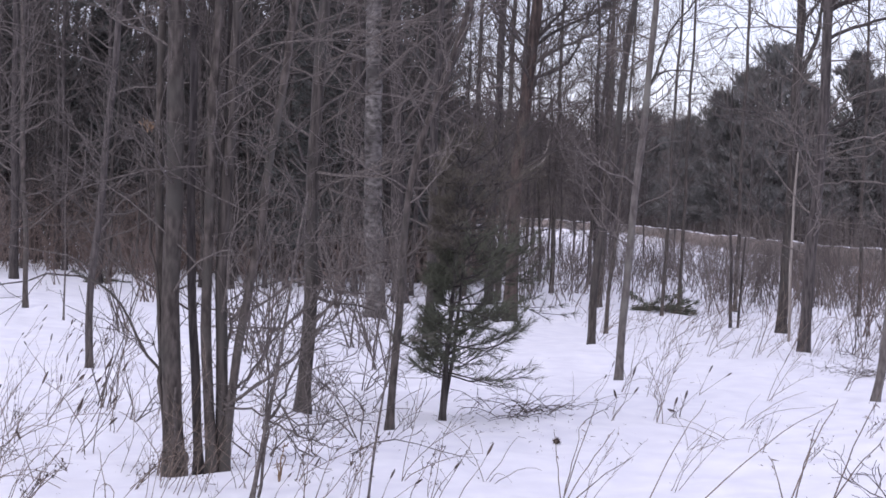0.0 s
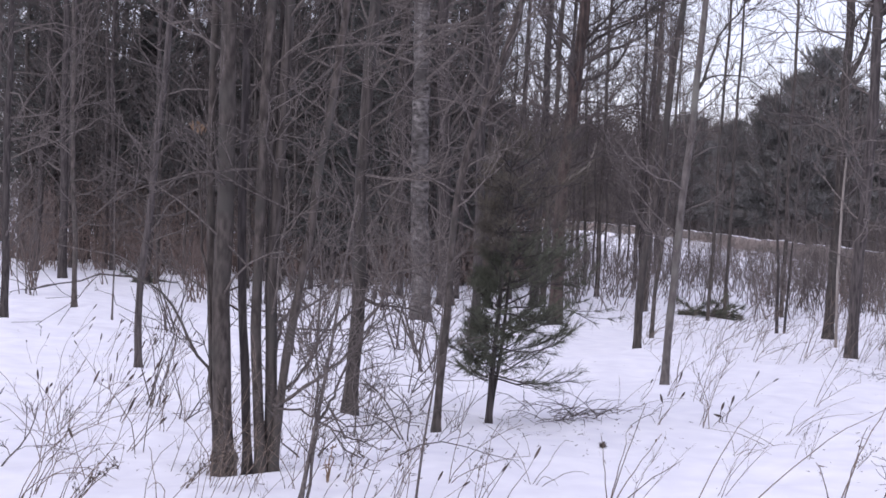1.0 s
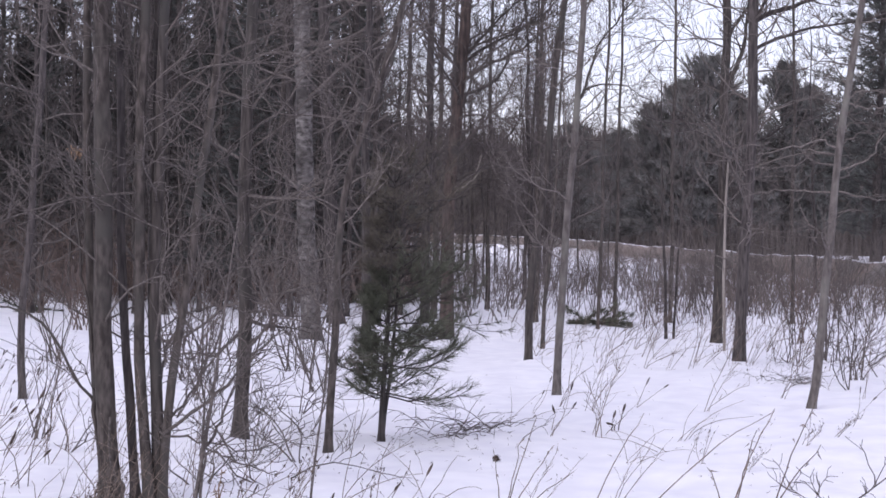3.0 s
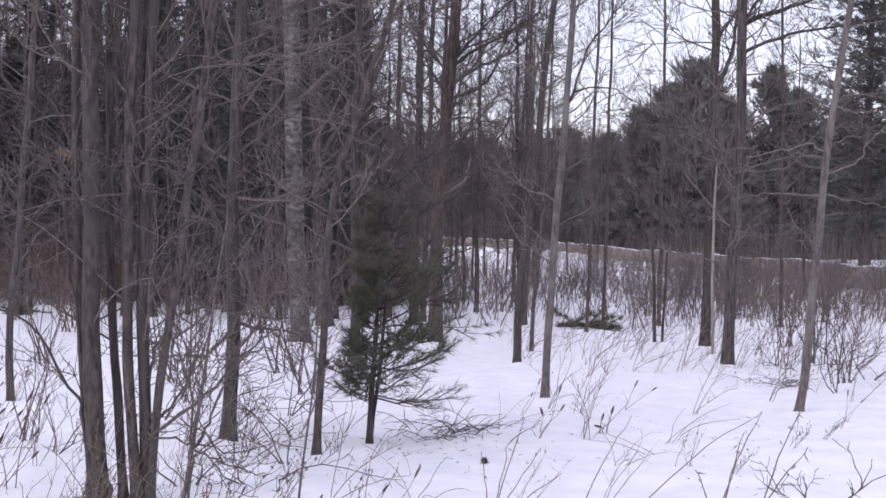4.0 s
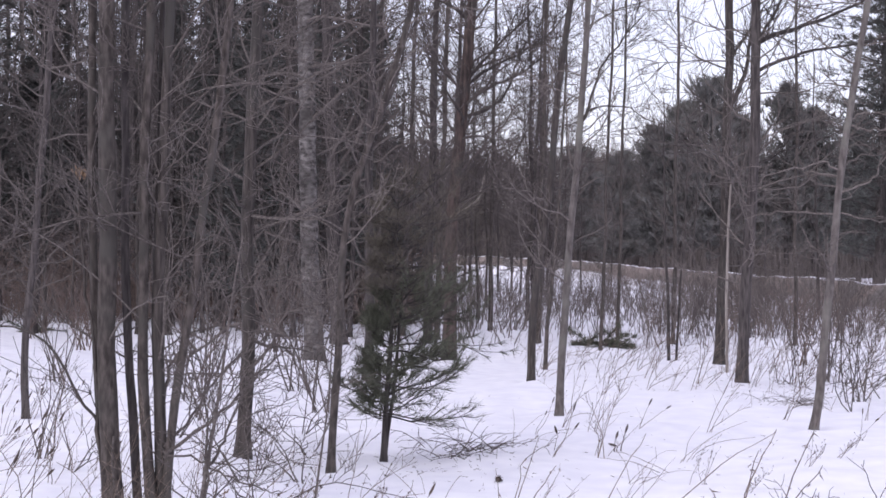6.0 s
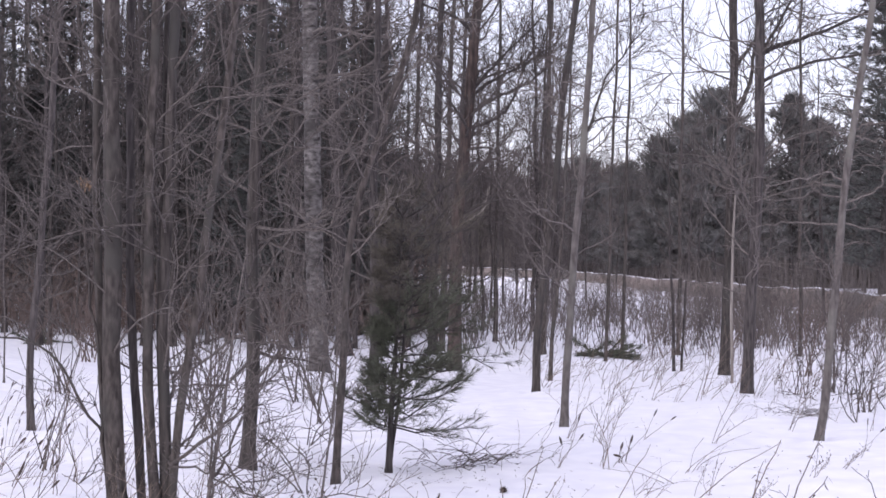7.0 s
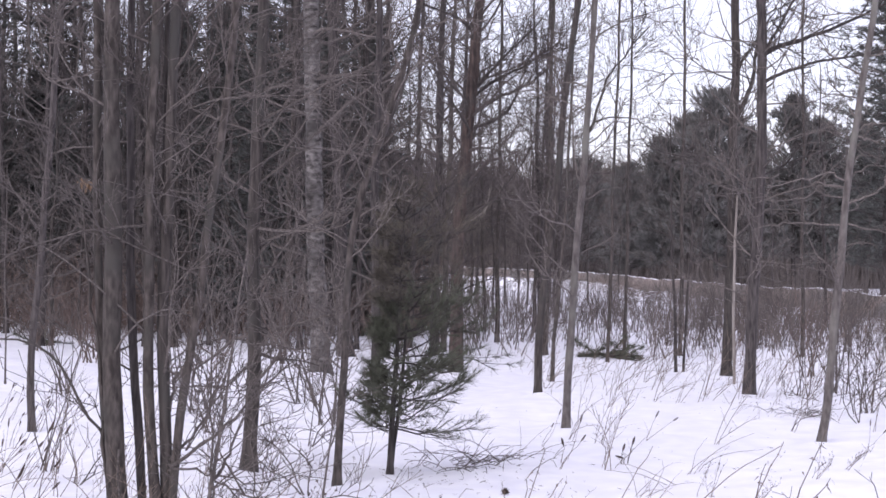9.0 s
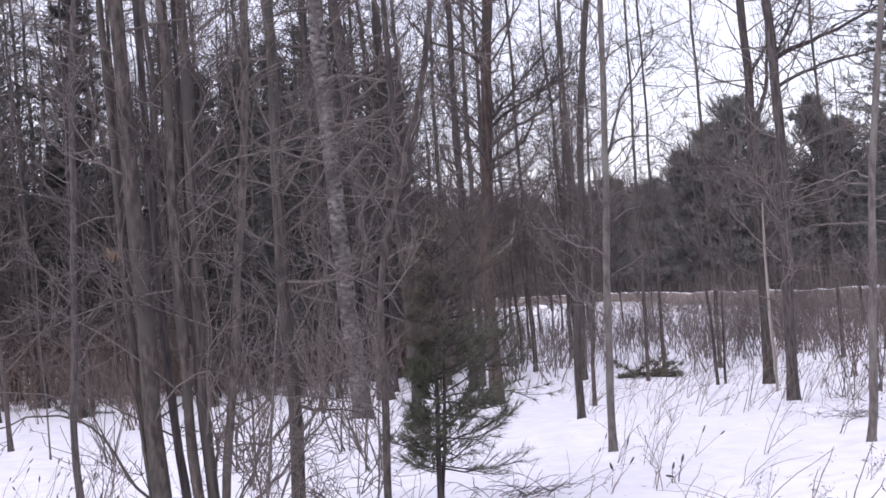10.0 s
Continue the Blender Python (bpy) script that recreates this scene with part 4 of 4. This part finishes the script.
sow(["tall", "tall", "arc", "tuft"], 26, -0.33, -0.20, 8.2, 13, 0.6, 1.1)
sow(["spike"], 26, -0.32, -0.22, 9, 19)
sow(["tall", "tuft", "spike"], 16, -0.20, -0.03, 8.4, 11, 0.6, 1.0)
sow(["tall", "arc", "tuft"], 9, -0.02, 0.27, 8.4, 13, 0.5, 0.9)
sow(["tall", "arc", "spike"], 17, 0.03, 0.27, 13, 20, 0.7, 1.1)
sow(["tall", "arc", "tall"], 56, 0.04, 0.27, 19, 27, 0.8, 1.3)
def stalk_weed(name, label, x, y, tips, r, head="", tint=STRAW):
    """A weed of a few long stalks that end at the given offsets."""
    ob = thing(name, x, y, float(snow_height(x, y)), label, "weed", "winter weeds")
    for tx, ty, tz in tips:
        s = Shape()
        base = np.array((rng.normal(0, 0.02), rng.normal(0, 0.02), -0.04))
        end = np.array((tx, ty, tz))
        u = np.linspace(0, 1, 9)[:, None]
        sag = np.array((0, 0, 0.10 * np.linalg.norm(end))) * np.sin(math.pi * u) * 0.6
        line = base + (end - base) * u + sag + rng.normal(0, 0.006, (9, 3)) * u
        s.tube(line, np.linspace(r, r * 0.45, 9), 5)
        stalk = part("stalk", s, tint, ob)
        if head == "leaf":
            h = Shape()
            at = line[[5, 6, 6, 7, 7, 8]] + rng.normal(0, 0.012, (6, 3))
            h.blades(at, at + np.stack([rng.normal(0, 0.03, 6), rng.normal(0, 0.03, 6), -rng.uniform(0.0, 0.030, 6)], 1), 0.010)
            tagged(part("dry_leaf", h, tint, stalk), kind="stuff")
        if head == "spike":
            h = Shape()
            d = unit(line[-1] - line[-2])
            h.tube([line[-1] + d * 0.07 * q for q in (-0.1, 0.2, 0.55, 0.85, 1.0)], (0.003, 0.009, 0.010, 0.006, 0.001), 7)
            part("seed_head", h, SEED, stalk, "dark brown seed spike")
    return ob


LONG = "long dry stalk slanting over the snow"
stalk_weed("dry_weed", LONG, 0.85, 9.35, [(0.33, 0.1, 0.62)], 0.004)
stalk_weed("dry_weed", LONG, 1.05, 9.3, [(0.85, 0.1, 0.62)], 0.0042)
stalk_weed("dry_weed", "dark dry stalks in a loose bunch", 0.36, 9.3, [(0.12, 0, 0.5), (0.2, 0, 0.62), (0.3, 0.05, 0.45), (-0.05, 0, 0.42), (0.4, 0, 0.3)], 0.0042, "leaf")
stalk_weed("dry_weed", "dark dry stalks with a few hanging leaves", 1.62, 9.3, [(0.26, 0, 0.62), (0.16, 0, 0.5), (-0.1, 0, 0.3)], 0.005, "leaf")
stalk_weed("dry_weed", "dark dry stalks with a few hanging leaves", 1.85, 9.4, [(0.3, 0, 0.66), (0.34, 0, 0.42)], 0.005, "leaf")
stalk_weed("bent_grass", "dry stem bent in an arch over snow", 1.75, 12.4, [(-0.55, 0.1, 0.10), (-0.45, 0, 0.16)], 0.003)
stalk_weed("spiked_weed", "short stubs with dark seed spikes", 1.44, 13.47, [(-0.02, 0, 0.10), (0.06, 0, 0.16), (0.0, 0.02, 0.05)], 0.006, "spike", SEED)
stalk_weed("spiked_weed", "short stalk with a dark seed spike", 0.91, 13.31, [(0.03, 0, 0.14)], 0.004, "spike")
stalk_weed("withered_weed", "withered tan leaves curled on a stalk", -1.24, 9.35, [(0.01, 0, 0.22), (0.03, 0, 0.14), (-0.02, 0, 0.12)], 0.006, "leaf", LEAF)
head = thing("fallen_seed_head", 0.42, 11.84, float(snow_height(0.42, 11.84)) + 0.02, "dark brown seed head lying on snow", "weed")
s = Shape()
s.tufts(np.zeros((1, 3)), np.array([(0, 0, 0.3)]), 120, 0.036, 0.014, 1.0)
tagged(part("husk", s, SEED, head), kind="stuff")

for fs in forms.values():
    for ob in fs:
        for o in (*ob.children_recursive, ob):
            bpy.data.objects.remove(o)

litter = Shape()
for cx, cy, sx, sy, n in ((-0.3, 12.8, 0.7, 0.8, 220), (-1.8, 9.9, 0.5, 0.5, 160), (1.2, 12.5, 2.0, 3.0, 160), (3.7, 20.0, 0.8, 1.2, 120), (-2.5, 13, 2.0, 3.0, 160)):
    px, py = rng.normal(cx, sx, n), rng.normal(cy, sy, n)
    p = np.stack([px, py, snow_height(px, py) + 0.006], 1)
    litter.blades(p, p + np.stack([rng.normal(0, 0.03, n), rng.normal(0, 0.03, n), rng.uniform(0.0, 0.02, n)], 1), 0.006)
litter_ob = new("twig_litter", litter.mesh("twig_litter"))
litter_ob.data.materials.append(SEED)
tagged(litter_ob, "bits of bark and twig strewn on snow", "litter", kind="stuff")

# ---- the snow ----
def spaced(a, b, step, far, n):
    g = (np.linspace(0, 1, n + 1)[1:] ** 3)
    return np.concatenate([(a - g * far)[::-1], np.arange(a, b, step), b + g * far])


gx, gy = spaced(-11, 9, 0.11, 3000, 26), spaced(7.5, 36, 0.12, 3000, 34)
X, Y = np.meshgrid(gx, gy)
Z = snow_height(X, Y) * np.exp(-np.maximum(0, np.hypot(X, Y) - 60) / 40)
for hx, hy, hr in HOLLOWS:
    d = np.hypot(X - hx, Y - hy)
    Z -= 0.055 * np.exp(-(d / (hr + 0.10)) ** 2)
    Z += 0.022 * np.exp(-((d - hr - 0.26) / 0.12) ** 2)
n, m = len(gx), len(gy)
i, j = np.meshgrid(np.arange(n - 1), np.arange(m - 1))
q = np.stack([j * n + i, j * n + i + 1, (j + 1) * n + i + 1, (j + 1) * n + i], -1).reshape(-1, 4)
ground = new("ground", fill("ground", np.stack([X, Y, Z], -1).reshape(-1, 3), q))
ground.data.materials.append(SNOW)
tagged(ground, "deep soft snow cover with gentle drifts", "snow", kind="structure")
